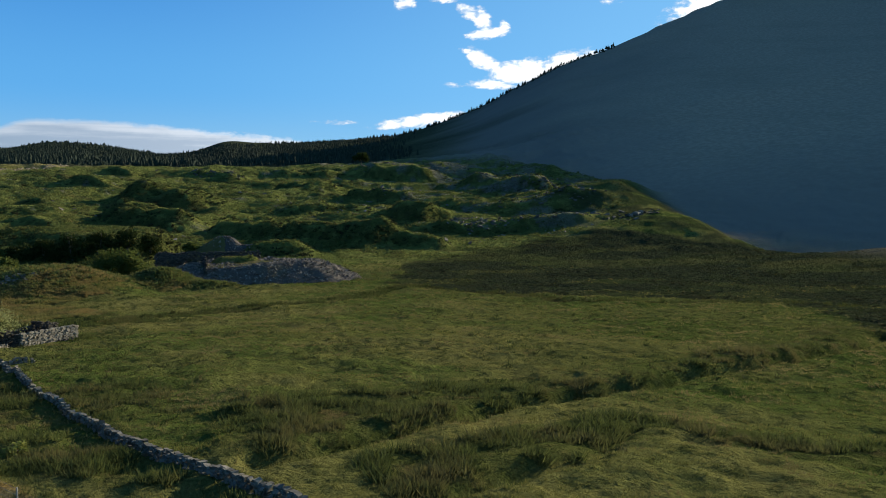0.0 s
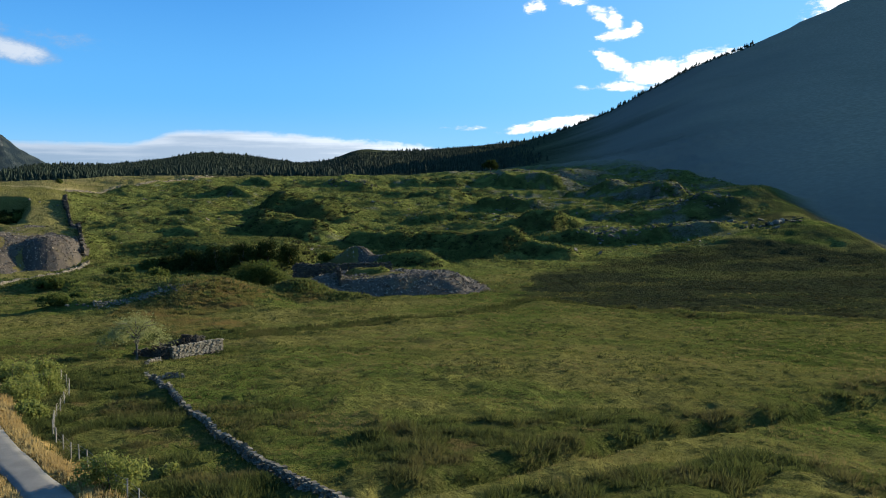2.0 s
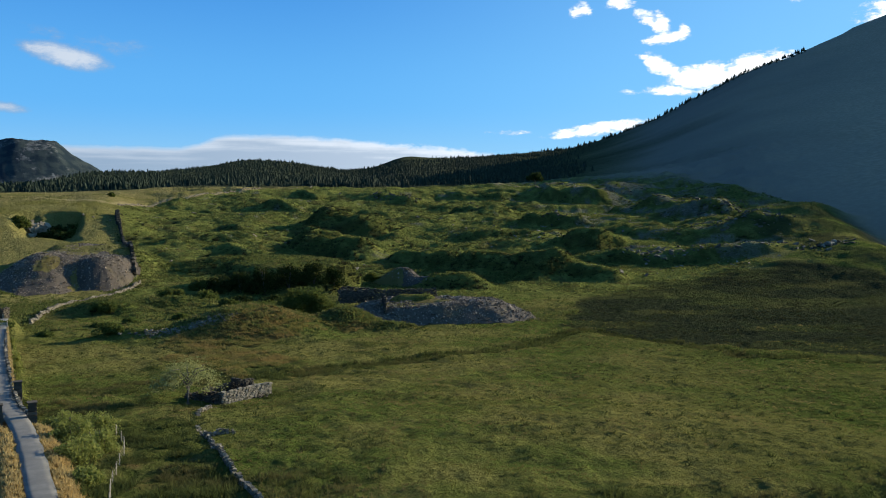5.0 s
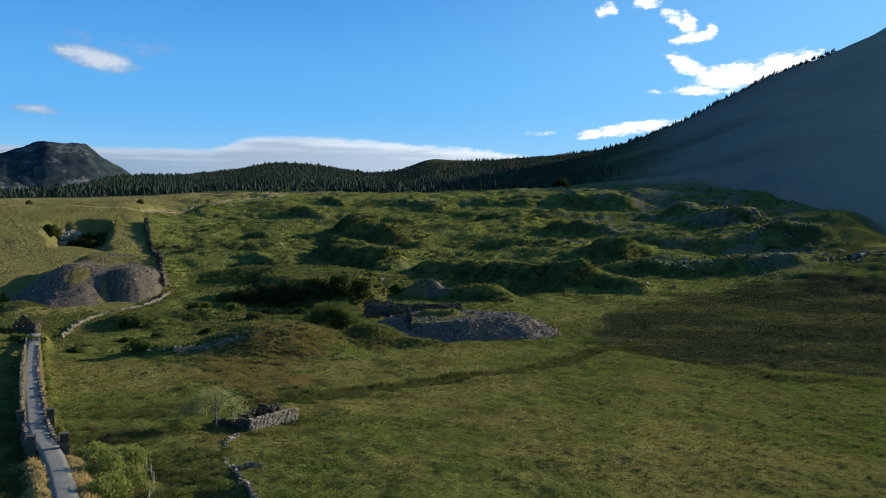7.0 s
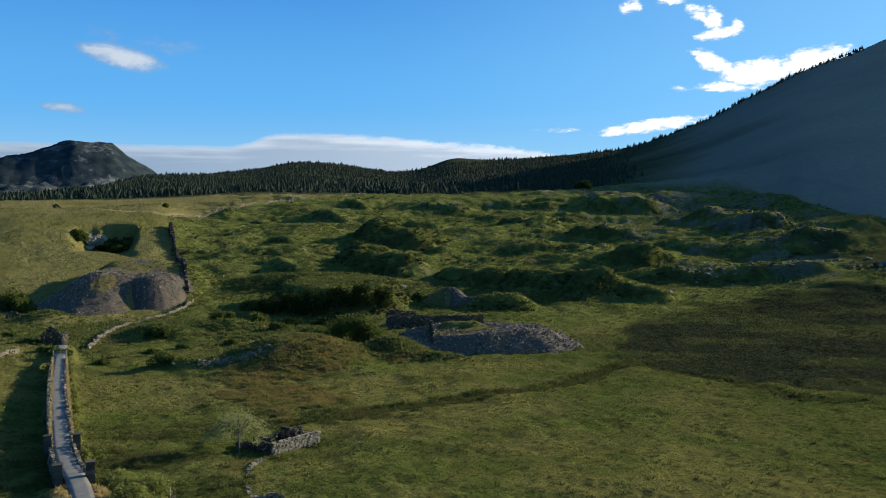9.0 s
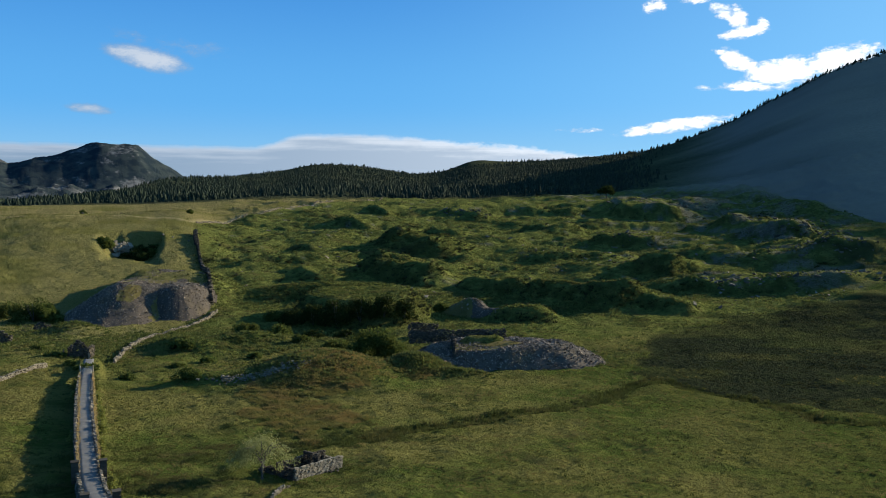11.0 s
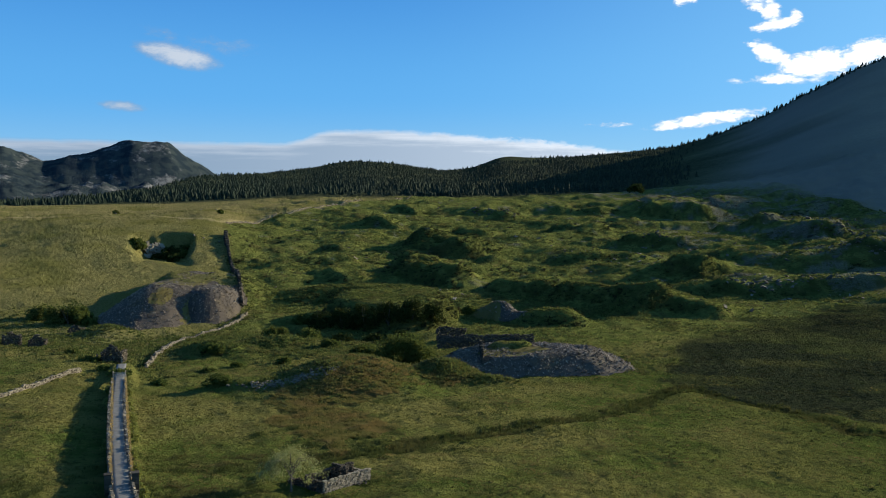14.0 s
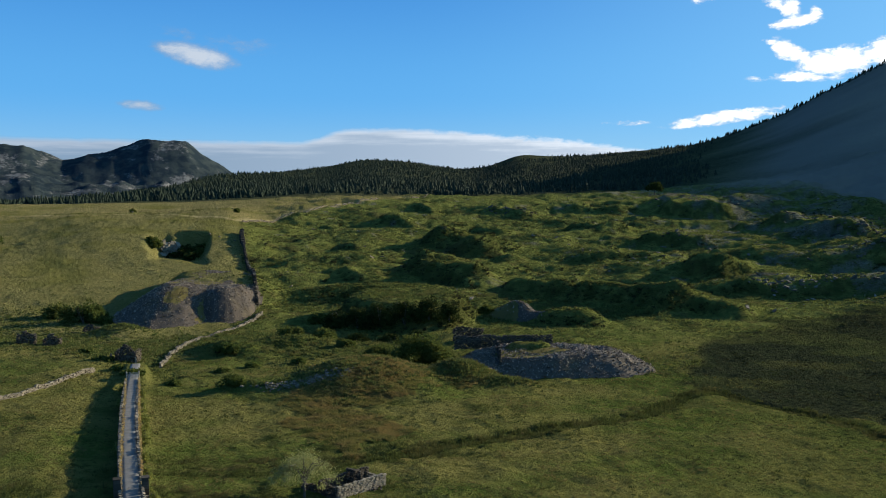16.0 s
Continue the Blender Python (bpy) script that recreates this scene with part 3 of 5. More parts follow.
MAT = {
    "ground": ground_material(),
    "tussock": plant_material("tussock_grass", (0.060, 0.070, 0.018), (0.150, 0.146, 0.046), (0.172, 0.140, 0.060), 0.45, up=0.35),
    "rush": plant_material("rush", (0.028, 0.040, 0.012), (0.080, 0.094, 0.029), (0.105, 0.086, 0.038), 0.45, patchy=0.55, up=0.35),
    "bracken": plant_material("bracken", (0.045, 0.062, 0.020), (0.117, 0.135, 0.040), (0.107, 0.095, 0.037), 0.4, patchy=0.5, up=0.25),
    "heather": plant_material("heather", (0.020, 0.025, 0.011), (0.051, 0.053, 0.024), (0.038, 0.054, 0.018), up=0.6),
    "dry_grass": plant_material("dry_grass", (0.270, 0.205, 0.090), (0.400, 0.315, 0.150), (0.330, 0.235, 0.100), 0.45),
    "conifer": plant_material("conifer_needles", (0.018, 0.028, 0.020), (0.034, 0.046, 0.031), (0.022, 0.033, 0.024), 0.05),
    "leaf": plant_material("willow_leaf", (0.120, 0.148, 0.036), (0.216, 0.232, 0.072), (0.168, 0.184, 0.052), 0.5),
    "grey_leaf": plant_material("hawthorn_leaf", (0.170, 0.189, 0.076), (0.280, 0.297, 0.130), (0.220, 0.232, 0.097), 0.5),
    "dark_leaf": plant_material("bush_leaf", (0.044, 0.066, 0.017), (0.104, 0.128, 0.034), (0.076, 0.088, 0.025), 0.45),
    "brown_grass": plant_material("brown_grass", (0.112, 0.109, 0.034), (0.210, 0.185, 0.064), (0.203, 0.146, 0.059), 0.45, up=0.6),
    # bush leaf darkened so that its colour holds the shade of hollows
    "shade_leaf": plant_material("shaded_bush_leaf", (0.016, 0.026, 0.007), (0.038, 0.052, 0.014), (0.024, 0.032, 0.009), 0.2),
    "sedge": plant_material("sedge", (0.026, 0.038, 0.011), (0.070, 0.082, 0.024), (0.075, 0.073, 0.026), 0.4, up=0.35),
    # barn stone made paler to show the walls that face the sun
    "sunlit_stone": stone_material("sunlit_rubble", (0.125, 0.112, 0.090), (0.270, 0.244, 0.198), (0.220, 0.205, 0.130), 2.0, 0.3),
    "bark": wood_material("bark", (0.050, 0.044, 0.036), (0.130, 0.118, 0.098)),
    "post": wood_material("weathered_post", (0.150, 0.138, 0.118), (0.330, 0.305, 0.260)),
    "field_stone": stone_material("field_stone", (0.076, 0.068, 0.055), (0.215, 0.192, 0.155), (0.173, 0.158, 0.090)),
    # bed darker than the loose slates: shade between them put into its colour
    "slate_bed": stone_material("shaded_slate_bed", (0.048, 0.041, 0.036), (0.082, 0.070, 0.060), (0.100, 0.080, 0.042), 0.15, 0.6),
    "turf": plant_material("dry_turf", (0.112, 0.094, 0.034), (0.161, 0.132, 0.052), (0.098, 0.094, 0.030), 0.1, up=0.6),
    "slate": stone_material("slate_waste", (0.056, 0.047, 0.040), (0.300, 0.252, 0.208), (0.140, 0.100, 0.044), 0.12, 0.45),
    "slate_wall": stone_material("slate_walling", (0.032, 0.029, 0.024), (0.092, 0.080, 0.065), (0.071, 0.062, 0.030), 1.2, 0.3),
    "crag": stone_material("crag", (0.083, 0.074, 0.060), (0.225, 0.203, 0.169), (0.128, 0.116, 0.053), 0.8, 0.4),
    "ledge": stone_material("mossy_ledge", (0.042, 0.042, 0.034), (0.140, 0.130, 0.108), (0.075, 0.086, 0.030), 0.8, 0.7),
    "track": track_material(),
}


# ---- mesh helpers ----
def mesh_of(name, verts, faces, material, smooth_faces=False):
    me = bpy.data.meshes.new(name)
    verts = np.asarray(verts, np.float32)
    me.vertices.add(len(verts))
    me.vertices.foreach_set("co", verts.ravel())
    faces = np.asarray(faces, np.int32)
    k = faces.shape[1]
    me.loops.add(faces.size)
    me.loops.foreach_set("vertex_index", faces.ravel())
    me.polygons.add(len(faces))
    me.polygons.foreach_set("loop_start", np.arange(0, faces.size, k, dtype=np.int32))
    me.polygons.foreach_set("use_smooth", np.full(len(faces), smooth_faces, bool))
    me.update(calc_edges=True)
    me.validate()
    me.materials.append(material)
    return me


def part(name, bm, material, parent, label=""):
    """Links a bmesh as one mesh object under a thing or a part."""
    me = bpy.data.meshes.new(name)
    bm.to_mesh(me)
    bm.free()
    me.materials.append(material)
    ob = new(name, me)
    ob.parent = parent
    return tagged(ob, label)


def thing(name, at, label, category, group="", kind=""):
    ob = new(name)
    ob.location = at
    return tagged(ob, label, category, group, kind)


# ---- the ground: one sheet to the horizon ----
def build_ground():
    az = np.concatenate([np.arange(-180, -33, 3.0), np.arange(-33, 46, 0.16), np.arange(46, 66, 0.5), np.arange(66, 100, 2.0), np.arange(100, 180, 4.0)])
    r = np.concatenate([np.array([0.01, 4, 8, 12, 16, 20, 24, 28]), 30 * np.exp(np.arange(0, math.log(1000 / 30), 0.0072)), 1000 * np.exp(np.arange(0, math.log(1.9), 0.018)), 1900 * np.exp(np.arange(0, math.log(1.65), 0.008)), 3140 * np.exp(np.arange(0, math.log(1.55), 0.03))])
    A, Rr = np.meshgrid(np.radians(az), r)
    X, Y = (np.sin(A) * Rr).ravel(), (np.cos(A) * Rr).ravel()
    Z = land(X, Y)
    na, nr = len(az), len(r)
    i, j = np.meshgrid(np.arange(nr - 1), np.arange(na), indexing="ij")
    j2 = (j + 1) % na
    faces = np.stack([i * na + j, (i + 1) * na + j, (i + 1) * na + j2, i * na + j2], -1).reshape(-1, 4)[:, ::-1]
    me = mesh_of("ground", np.stack([X, Y, Z], -1), faces, MAT["ground"], True)
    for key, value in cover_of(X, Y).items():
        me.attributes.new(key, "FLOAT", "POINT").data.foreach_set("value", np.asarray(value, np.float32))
    # share of dark scrub colour, by steepness, standing in for deep shade
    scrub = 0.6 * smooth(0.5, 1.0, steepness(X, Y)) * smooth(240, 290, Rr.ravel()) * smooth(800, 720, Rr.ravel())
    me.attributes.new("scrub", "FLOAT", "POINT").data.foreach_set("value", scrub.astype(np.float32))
    ob = new("ground", me)
    return tagged(ob, "green and straw-coloured hill pasture rising to a shaded mountain", "ground", kind="structure")


build_ground()


# ---- ground cover: tussocks, rushes, bracken, heather ----
def tufts(name, X, Y, size, blades, lean, material, label, tall=1.0, sink=0.05, Z=None, slim=1.0):
    """Joined clumps of blades that bend outwards; every clump has its own spread and height."""
    n = len(X)
    rng = np.random.default_rng(len(name) * 7 + blades)
    Z = (land(X, Y) if Z is None else Z) - sink
    ang = rng.random((n, blades)) * 2 * np.pi
    foot = size[:, None] * 0.45 * np.sqrt(rng.random((n, blades)))
    out = foot + size[:, None] * lean * (0.15 + 0.75 * rng.random((n, blades)))
    hgt = size[:, None] * tall * (0.45 + 0.7 * rng.random((n, blades)))
    wide = slim * size[:, None] * (0.16 + 0.16 * rng.random((n, blades)))
    ca, sa = np.cos(ang), np.sin(ang)
    turn = ang + 1.57 + 0.9 * rng.standard_normal((n, blades))
    cw, sw = np.cos(turn) * wide, np.sin(turn) * wide
    x, y, z = X[:, None], Y[:, None], Z[:, None]
    tip = np.stack([x + ca * out, y + sa * out, z + hgt], -1)
    left = np.stack([x + ca * foot - cw, y + sa * foot - sw, z + 0 * hgt], -1)
    right = np.stack([x + ca * foot + cw, y + sa * foot + sw, z + 0 * hgt], -1)
    V = np.stack([left, right, tip], 2)
    ob = new(name, mesh_of(name, V.reshape(-1, 3), np.arange(n * blades * 3).reshape(-1, 3), material))
    return tagged(ob, label, name.replace("_", " "), kind="stuff")


def scatter(count, lo, hi, seed, a0=-32.0, a1=49.0, power=1.0):
    rng = np.random.default_rng(seed)
    d = lo + (hi - lo) * rng.random(count) ** power
    a = np.radians(a0 + (a1 - a0) * rng.random(count))
    return np.sin(a) * d, np.cos(a) * d, rng


def off_track(x, y, gap=2.2):
    return line_distance(x, y, TRACK) > gap


def build_cover():
    x, y, rng = scatter(120000, 32, 270, 11)
    c = cover_of(x, y)
    clump = fbm(x, y, 5, 3, 90)
    keep = off_track(x, y, 3.0) & (rng.random(len(x)) < np.clip(0.42 + 1.8 * clump, 0.12, 0.9) * (1 - c["heath"])) & (c["rush"] < 0.6)
    x, y = x[keep], y[keep]
    tufts("grass_tussocks", x, y, (0.14 + 0.2 * rng.random(len(x))) * (0.9 + np.hypot(x, y) / 240), 9, 0.8, MAT["tussock"], "yellow-green grass tussocks scattered over rough pasture", 0.75, slim=0.45)
    x, y, rng = scatter(170000, 32, 190, 12, power=1.25)
    c = cover_of(x, y)
    keep = off_track(x, y, 3.0) & (rng.random(len(x)) < 0.1 + 0.85 * smooth(-0.10, 0.10, fbm(x, y, 2.6, 2, 93))) & (c["rush"] > 0.4 + 0.3 * rng.random(len(x))) & (c["heath"] < 0.5)
    x, y = x[keep], y[keep]
    tufts("rushes", x, y, (0.16 + 0.40 * rng.random(len(x)) ** 1.5) * (0.75 + 0.7 * smooth(-0.1, 0.15, fbm(x, y, 2.6, 2, 93))), 11, 1.0, MAT["rush"], "dark green and brown rushes in wet ground", 0.95, slim=0.3)
    # dark clumps dotted over the field
    x, y, rng = scatter(26000, 60, 270, 17, power=0.8)
    c = cover_of(x, y)
    keep = off_track(x, y, 3.0) & (rng.random(len(x)) < np.clip(0.22 + 3.0 * fbm(x, y, 12, 3, 94), 0.05, 0.85)) & (c["heath"] < 0.5)
    x, y = x[keep], y[keep]
    tufts("sedge_clumps", x, y, 0.24 + 0.5 * rng.random(len(x)) ** 3, 10, 0.9, MAT["sedge"], "dark green sedge clumps dotted over the field", 0.8, slim=0.5)
    p = np.array(STREAM)
    k = rng.random(4200) * (len(p) - 1)
    i = k.astype(int)
    f = (k - i)[:, None]
    q = p[i] * (1 - f) + p[i + 1] * f + rng.standard_normal((4200, 2)) * 1.2
    b = 6.0 * fbm(q[:, 0], q[:, 1], 16, 3, 25)
    tufts("stream_rushes", q[:, 0] - b, q[:, 1] - b, 0.35 + 0.45 * rng.random(4200), 12, 0.7, MAT["sedge"], "dark rushes lining a narrow stream", 1.2, slim=0.5)
    x, y, rng = scatter(60000, 110, 345, 13, -12.0, 49.0)
    c = cover_of(x, y)
    keep = (rng.random(len(x)) < np.clip(0.35 + 1.5 * fbm(x, y, 9, 2, 95), 0.05, 1)) & (c["heath"] > 0.4)
    x, y = x[keep], y[keep]
    tufts("heather", x, y, 0.24 + 0.42 * rng.random(len(x)), 12, 0.9, MAT["heather"], "dark brown heather and rush on wet moor", 0.6)
    x, y, rng = scatter(105000, 225, 620, 14, -30.0, 32.0)
    c = cover_of(x, y)
    keep = (rng.random(len(x)) < np.clip(0.32 + 3.0 * fbm(x, y, 20, 3, 97), 0.04, 0.9)) & (c["straw"] < 0.6) & (c["moor"] < 0.2) & (c["heath"] < 0.5) & off_track(x, y, 4)
    x, y = x[keep], y[keep]
    tufts("bracken", x, y, 0.35 + 0.6 * rng.random(len(x)), 8, 0.9, MAT["bracken"], "dark bracken clumps on the hill slopes", 0.9)
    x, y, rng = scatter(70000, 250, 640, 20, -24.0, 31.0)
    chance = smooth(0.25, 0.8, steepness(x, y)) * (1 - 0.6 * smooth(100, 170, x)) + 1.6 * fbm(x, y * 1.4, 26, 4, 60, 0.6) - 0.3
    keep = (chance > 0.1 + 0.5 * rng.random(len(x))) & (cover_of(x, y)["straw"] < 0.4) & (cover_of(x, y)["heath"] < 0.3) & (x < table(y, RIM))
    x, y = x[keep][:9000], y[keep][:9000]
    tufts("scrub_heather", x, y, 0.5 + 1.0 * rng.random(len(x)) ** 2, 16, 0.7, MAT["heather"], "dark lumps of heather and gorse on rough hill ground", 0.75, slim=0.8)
    x, y, rng = scatter(20000, 235, 640, 22, -32.0, -8.0)
    c = cover_of(x, y)
    keep = (c["straw"] > 0.35) & off_track(x, y, 4) & (rng.random(len(x)) < np.clip(0.35 + 2.5 * fbm(x, y * 1.5, 16, 3, 62), 0.04, 0.9))
    x, y = x[keep], y[keep]
    tufts("pasture_tufts", x, y, 0.28 + 0.5 * rng.random(len(x)) ** 2, 7, 0.9, MAT["bracken"], "brown and olive tussocks over dry hill pasture", 0.7, slim=0.8)
    rng = np.random.default_rng(16)
    beds = ((78, 345, 40, 12, 2600), (-21, 208, 18, 15, 700), (-30, 345, 34, 10, 1500), (8, 396, 18, 7, 700), (8, 466, 24, 8, 800), (5, 214, 8, 6, 500), (16, 208, 7, 3, 160), (-12, 312, 24, 16, 900), (60, 318, 26, 8, 900),
            (-52, 254, 22, 9, 600), (-105, 279, 9, 6, 260), (-96, 250, 14, 14, 700), (-128, 264, 26, 18, 1300), (-150, 300, 30, 16, 700), (-70, 268, 14, 14, 700))
    x = np.concatenate([cx + rx * 0.6 * rng.standard_normal(k) for cx, cy, rx, ry, k in beds])
    y = np.concatenate([cy + ry * 0.6 * rng.standard_normal(k) for cx, cy, rx, ry, k in beds])
    keep = off_track(x, y, 4)
    x, y = x[keep], y[keep]
    tufts("bracken_beds", x, y, 0.5 + 0.7 * rng.random(len(x)), 9, 0.8, MAT["bracken"], "thick brown-green bracken on banks and knolls", 0.7)
    x, y, rng = scatter(60000, 134, 232, 18, -11.5, 6.0)
    brown = np.exp(-(((x + 19) / 19) ** 2 + ((y - 206) / 17) ** 2)) + np.exp(-(((x + 0.25 * (y - 165) + 19) / 13) ** 2 + ((y - 168) / 26) ** 2)) + np.exp(-(((x - 9) / 10) ** 2 + ((y - 212) / 7) ** 2))
    keep = (brown + 0.9 * fbm(x, y, 7, 3, 98) > 0.55) & off_track(x, y, 4)
    x, y = x[keep], y[keep]
    tufts("brown_grass", x, y, 0.22 + 0.36 * rng.random(len(x)), 7, 0.9, MAT["brown_grass"], "rank brown grass and sedge over a knoll", 0.8, slim=0.9)
    x, y, rng = scatter(50000, 30, 106, 15, -30.0, 12.0)
    off = line_distance(x, y, TRACK)
    keep = (off > 1.35) & (off < 3.1) & (rng.random(len(x)) < 0.8)
    x, y = x[keep], y[keep]
    tufts("dry_verge_grass", x, y, 0.2 + 0.25 * rng.random(len(x)), 10, 0.7, MAT["dry_grass"], "bleached dry grass on the track verges", 1.2, slim=0.6)


build_cover()


def parapet_grass():
    """Dry grass along both edges of the causeway and on its parapets."""
    rng = np.random.default_rng(19)
    n = 1100
    t, side = rng.random(n), np.where(rng.random(n) < 0.5, -1, 1)
    off = side * (1.18 + 0.42 * rng.random(n))
    x, y = -42.4 - 30.8 * t + off * 0.94, 115.8 + 85.2 * t + off * 0.34
    z = np.interp(115.8 + 85.2 * t, [p[0] for p in TRACK_Z], [p[1] for p in TRACK_Z]) + np.where(np.abs(off) > 1.3, 0.42, 0.0)
    tufts("parapet_grass", x, y, 0.12 + 0.18 * rng.random(n), 6, 0.8, MAT["dry_grass"], "dry brown grass along the causeway parapets", 1.0, 0.05, z)


parapet_grass()


# ---- conifer woods ----
def conifers(name, X, Y, H, label, seed, base=None):
    rng = np.random.default_rng(seed)
    n, tiers, sides = len(X), 3, 5
    Z = land(X, Y, True) - 0.5
    V, F, k = [], [], tiers * (sides + 1)
    for t in range(tiers):
        lo, hi = 0.08 + 0.8 * t / tiers, min(1.0, 0.08 + 0.8 * (t + 1) / tiers + 0.14)
        rad = 0.34 * (1 - t / tiers) + 0.05
        a = np.linspace(0, 2 * np.pi, sides, endpoint=False)[None] + rng.random((n, 1)) * 6
        rr = H[:, None] * rad * (0.6 + 0.7 * rng.random((n, sides)))
        zz = Z[:, None] + H[:, None] * (lo + 0.07 * (rng.random((n, sides)) - 0.5))
        ring = np.stack([X[:, None] + np.cos(a) * rr, Y[:, None] + np.sin(a) * rr, zz], -1)
        top = np.stack([X + H * 0.01 * rng.standard_normal(n), Y, Z + H * hi], -1)[:, None]
        V += [top, ring]
        o = t * (sides + 1)
        s = np.arange(sides)
        F.append(np.stack([np.full(sides, o), o + 1 + s, o + 1 + (s + 1) % sides], -1))
    V = np.concatenate(V, 1).reshape(-1, 3)
    F = (np.concatenate(F, 0)[None] + (np.arange(n) * k)[:, None, None]).reshape(-1, 3)
    ob = new(name, mesh_of(name, V, F, MAT["conifer"]))
    return tagged(ob, label, "conifer wood", kind="stuff")


def build_woods():
    rng = np.random.default_rng(31)
    count = 25000
    a = -36 + 62 * rng.random(count)
    d = 840 + (crest_at(a) + 25 - 840) * rng.random(count) ** 0.9
    x, y = np.sin(np.radians(a)) * d, np.cos(np.radians(a)) * d
    edge = table(a, [(-36, 860), (-10, 880), (0, 850), (10, 830), (14, 840), (18, 880), (22, 1000), (26, 1230)])
    thin = rng.random(count) < np.maximum(smooth(13, 18, a), smooth(0.05, 0.25, fbm(x, y, 110, 3, 35)) * 0.8)
    bald = smooth(2.2, 1.2, np.abs(a - 5.6)) * smooth(1700, 1850, d)       # a rounded top that stands clear of trees
    keep = (d > edge + 60 * fbm(x, y, 70, 2, 33)) & ~thin & (rng.random(count) > bald)
    x, y, d = x[keep], y[keep], d[keep]
    stand = 1 + 1.2 * fbm(x, y, 50, 3, 36)
    conifers("conifer_wood", x, y, (4.4 + 4.6 * rng.random(len(x)) ** 1.5) * stand * (1 - 0.25 * smooth(1100, 1250, d)), "dark spruce plantation covering the ridge", 5)
    a = 14 + 16.5 * rng.random(420)
    d = crest_at(a) - 4 - 50 * rng.random(420) ** 2
    x, y = np.sin(np.radians(a)) * d, np.cos(np.radians(a)) * d
    conifers("skyline_conifers", x, y, 4.0 + 6.0 * rng.random(len(x)) ** 3, "dark spruces along the mountain skyline", 6)


build_woods()


# ---- builders for stone, timber and leaves ----
def stones_mesh(C, S, yaw, seed, jitter=0.2, tip=0.2):
    """Joined rough blocks: centres, full sizes, turns."""
    rng = np.random.default_rng(seed)
    n = len(C)
    unit = np.array([(x, y, z) for z in (-0.5, 0.5) for y in (-0.5, 0.5) for x in (-0.5, 0.5)])
    V = unit[None] * (1 + jitter * (rng.random((n, 8, 3)) * 2 - 1) * 1.6) * S[:, None, :]
    tx, ty = tip * rng.standard_normal(n), tip * rng.standard_normal(n)
    V[..., 2] += V[..., 0] * tx[:, None] + V[..., 1] * ty[:, None]
    c, s = np.cos(yaw)[:, None], np.sin(yaw)[:, None]
    X, Y = V[..., 0] * c - V[..., 1] * s, V[..., 0] * s + V[..., 1] * c
    V = np.stack([X, Y, V[..., 2]], -1) + C[:, None, :]
    f = np.array([(0, 2, 3, 1), (4, 5, 7, 6), (0, 1, 5, 4), (1, 3, 7, 5), (3, 2, 6, 7), (2, 0, 4, 6)])
    F = f[None] + (np.arange(n) * 8)[:, None, None]
    return V.reshape(-1, 3), F.reshape(-1, 4)


def along(pts, step):
    """Points and headings every step metres along a polyline."""
    out = []
    for (ax, ay), (bx, by) in zip(pts, pts[1:]):
        length = math.hypot(bx - ax, by - ay)
        k = max(1, int(length / step))
        for i in range(k):
            t = (i + 0.5) / k
            out.append((ax + t * (bx - ax), ay + t * (by - ay), math.atan2(by - ay, bx - ax)))
    return np.array(out)


def wall_blocks(pts, tall, wide, block, course, seed, ragged=0.25, bed=None, falls=0.0):
    """Centres, sizes and turns of the blocks of a dry-stone wall."""
    rng = np.random.default_rng(seed)
    C, S, T = [], [], []
    rows = max(1, int(round(tall * (1 + ragged) / course)))
    for r in range(rows):
        p = along(pts, block)
        p[:, :2] += np.stack([np.cos(p[:, 2]), np.sin(p[:, 2])], -1) * (block * (0.5 * (r % 2) + 0.2 * rng.standard_normal(len(p))))[:, None]
        base = land(p[:, 0], p[:, 1]) if bed is None else np.array([bed(a, b) for a, b in p[:, :2]])
        top = tall * (1 + ragged * 2.4 * fbm(p[:, 0], p[:, 1], 3.5, 2, seed + 3) - falls * smooth(0.0, 0.2, fbm(p[:, 0], p[:, 1], 14, 2, seed + 8)))
        z = (r + 0.5) * course
        keep = z < top
        w = wide * (1 - 0.3 * z / max(tall, 0.1))
        k = int(keep.sum())
        C.append(np.stack([p[keep, 0] + 0.07 * rng.standard_normal(k), p[keep, 1] + 0.07 * rng.standard_normal(k), base[keep] - 0.12 + z], -1))
        S.append(np.stack([block * (0.7 + 0.6 * rng.random(k)), w * (0.85 + 0.3 * rng.random(k)), course * (0.85 + 0.4 * rng.random(k))], -1))
        T.append(p[keep, 2] + 0.06 * rng.standard_normal(k))
    return np.concatenate(C), np.concatenate(S), np.concatenate(T)


def stone_wall(name, pts, tall, wide, block, course, seed, material, label, ragged=0.25, falls=0.0, loose=None, bed=None):
    """A dry-stone wall; loose(x, y) picks the stretch whose stones are parts of their own."""
    ob = thing(name, (0, 0, 0), label, "stone wall")
    C, S, T = wall_blocks(pts, tall, wide, block, course, seed, ragged, bed, falls)
    single = np.zeros(len(C), bool)
    if loose is not None:
        single[np.flatnonzero(loose(C[:, 0], C[:, 1]))[:300]] = True
    V, F = stones_mesh(C[~single], S[~single], T[~single], seed + 1)
    body = new("stonework", mesh_of("stonework", V, F, material))
    body.parent = ob
    body["kind"] = "stuff"
    if single.any():
        shapes = []
        for i in range(12):
            V, F = stones_mesh(np.zeros((1, 3)), np.ones((1, 3)), np.zeros(1), seed + 40 + i)
            shapes.append(mesh_of("stone", V, F, material))
        for i in np.flatnonzero(single):
            st = new("stone", shapes[i % 12])
            st.matrix_world = Matrix.LocRotScale(Vector(C[i]), Euler((0, 0, float(T[i]))), Vector(S[i]))
            st.parent = ob
    return ob


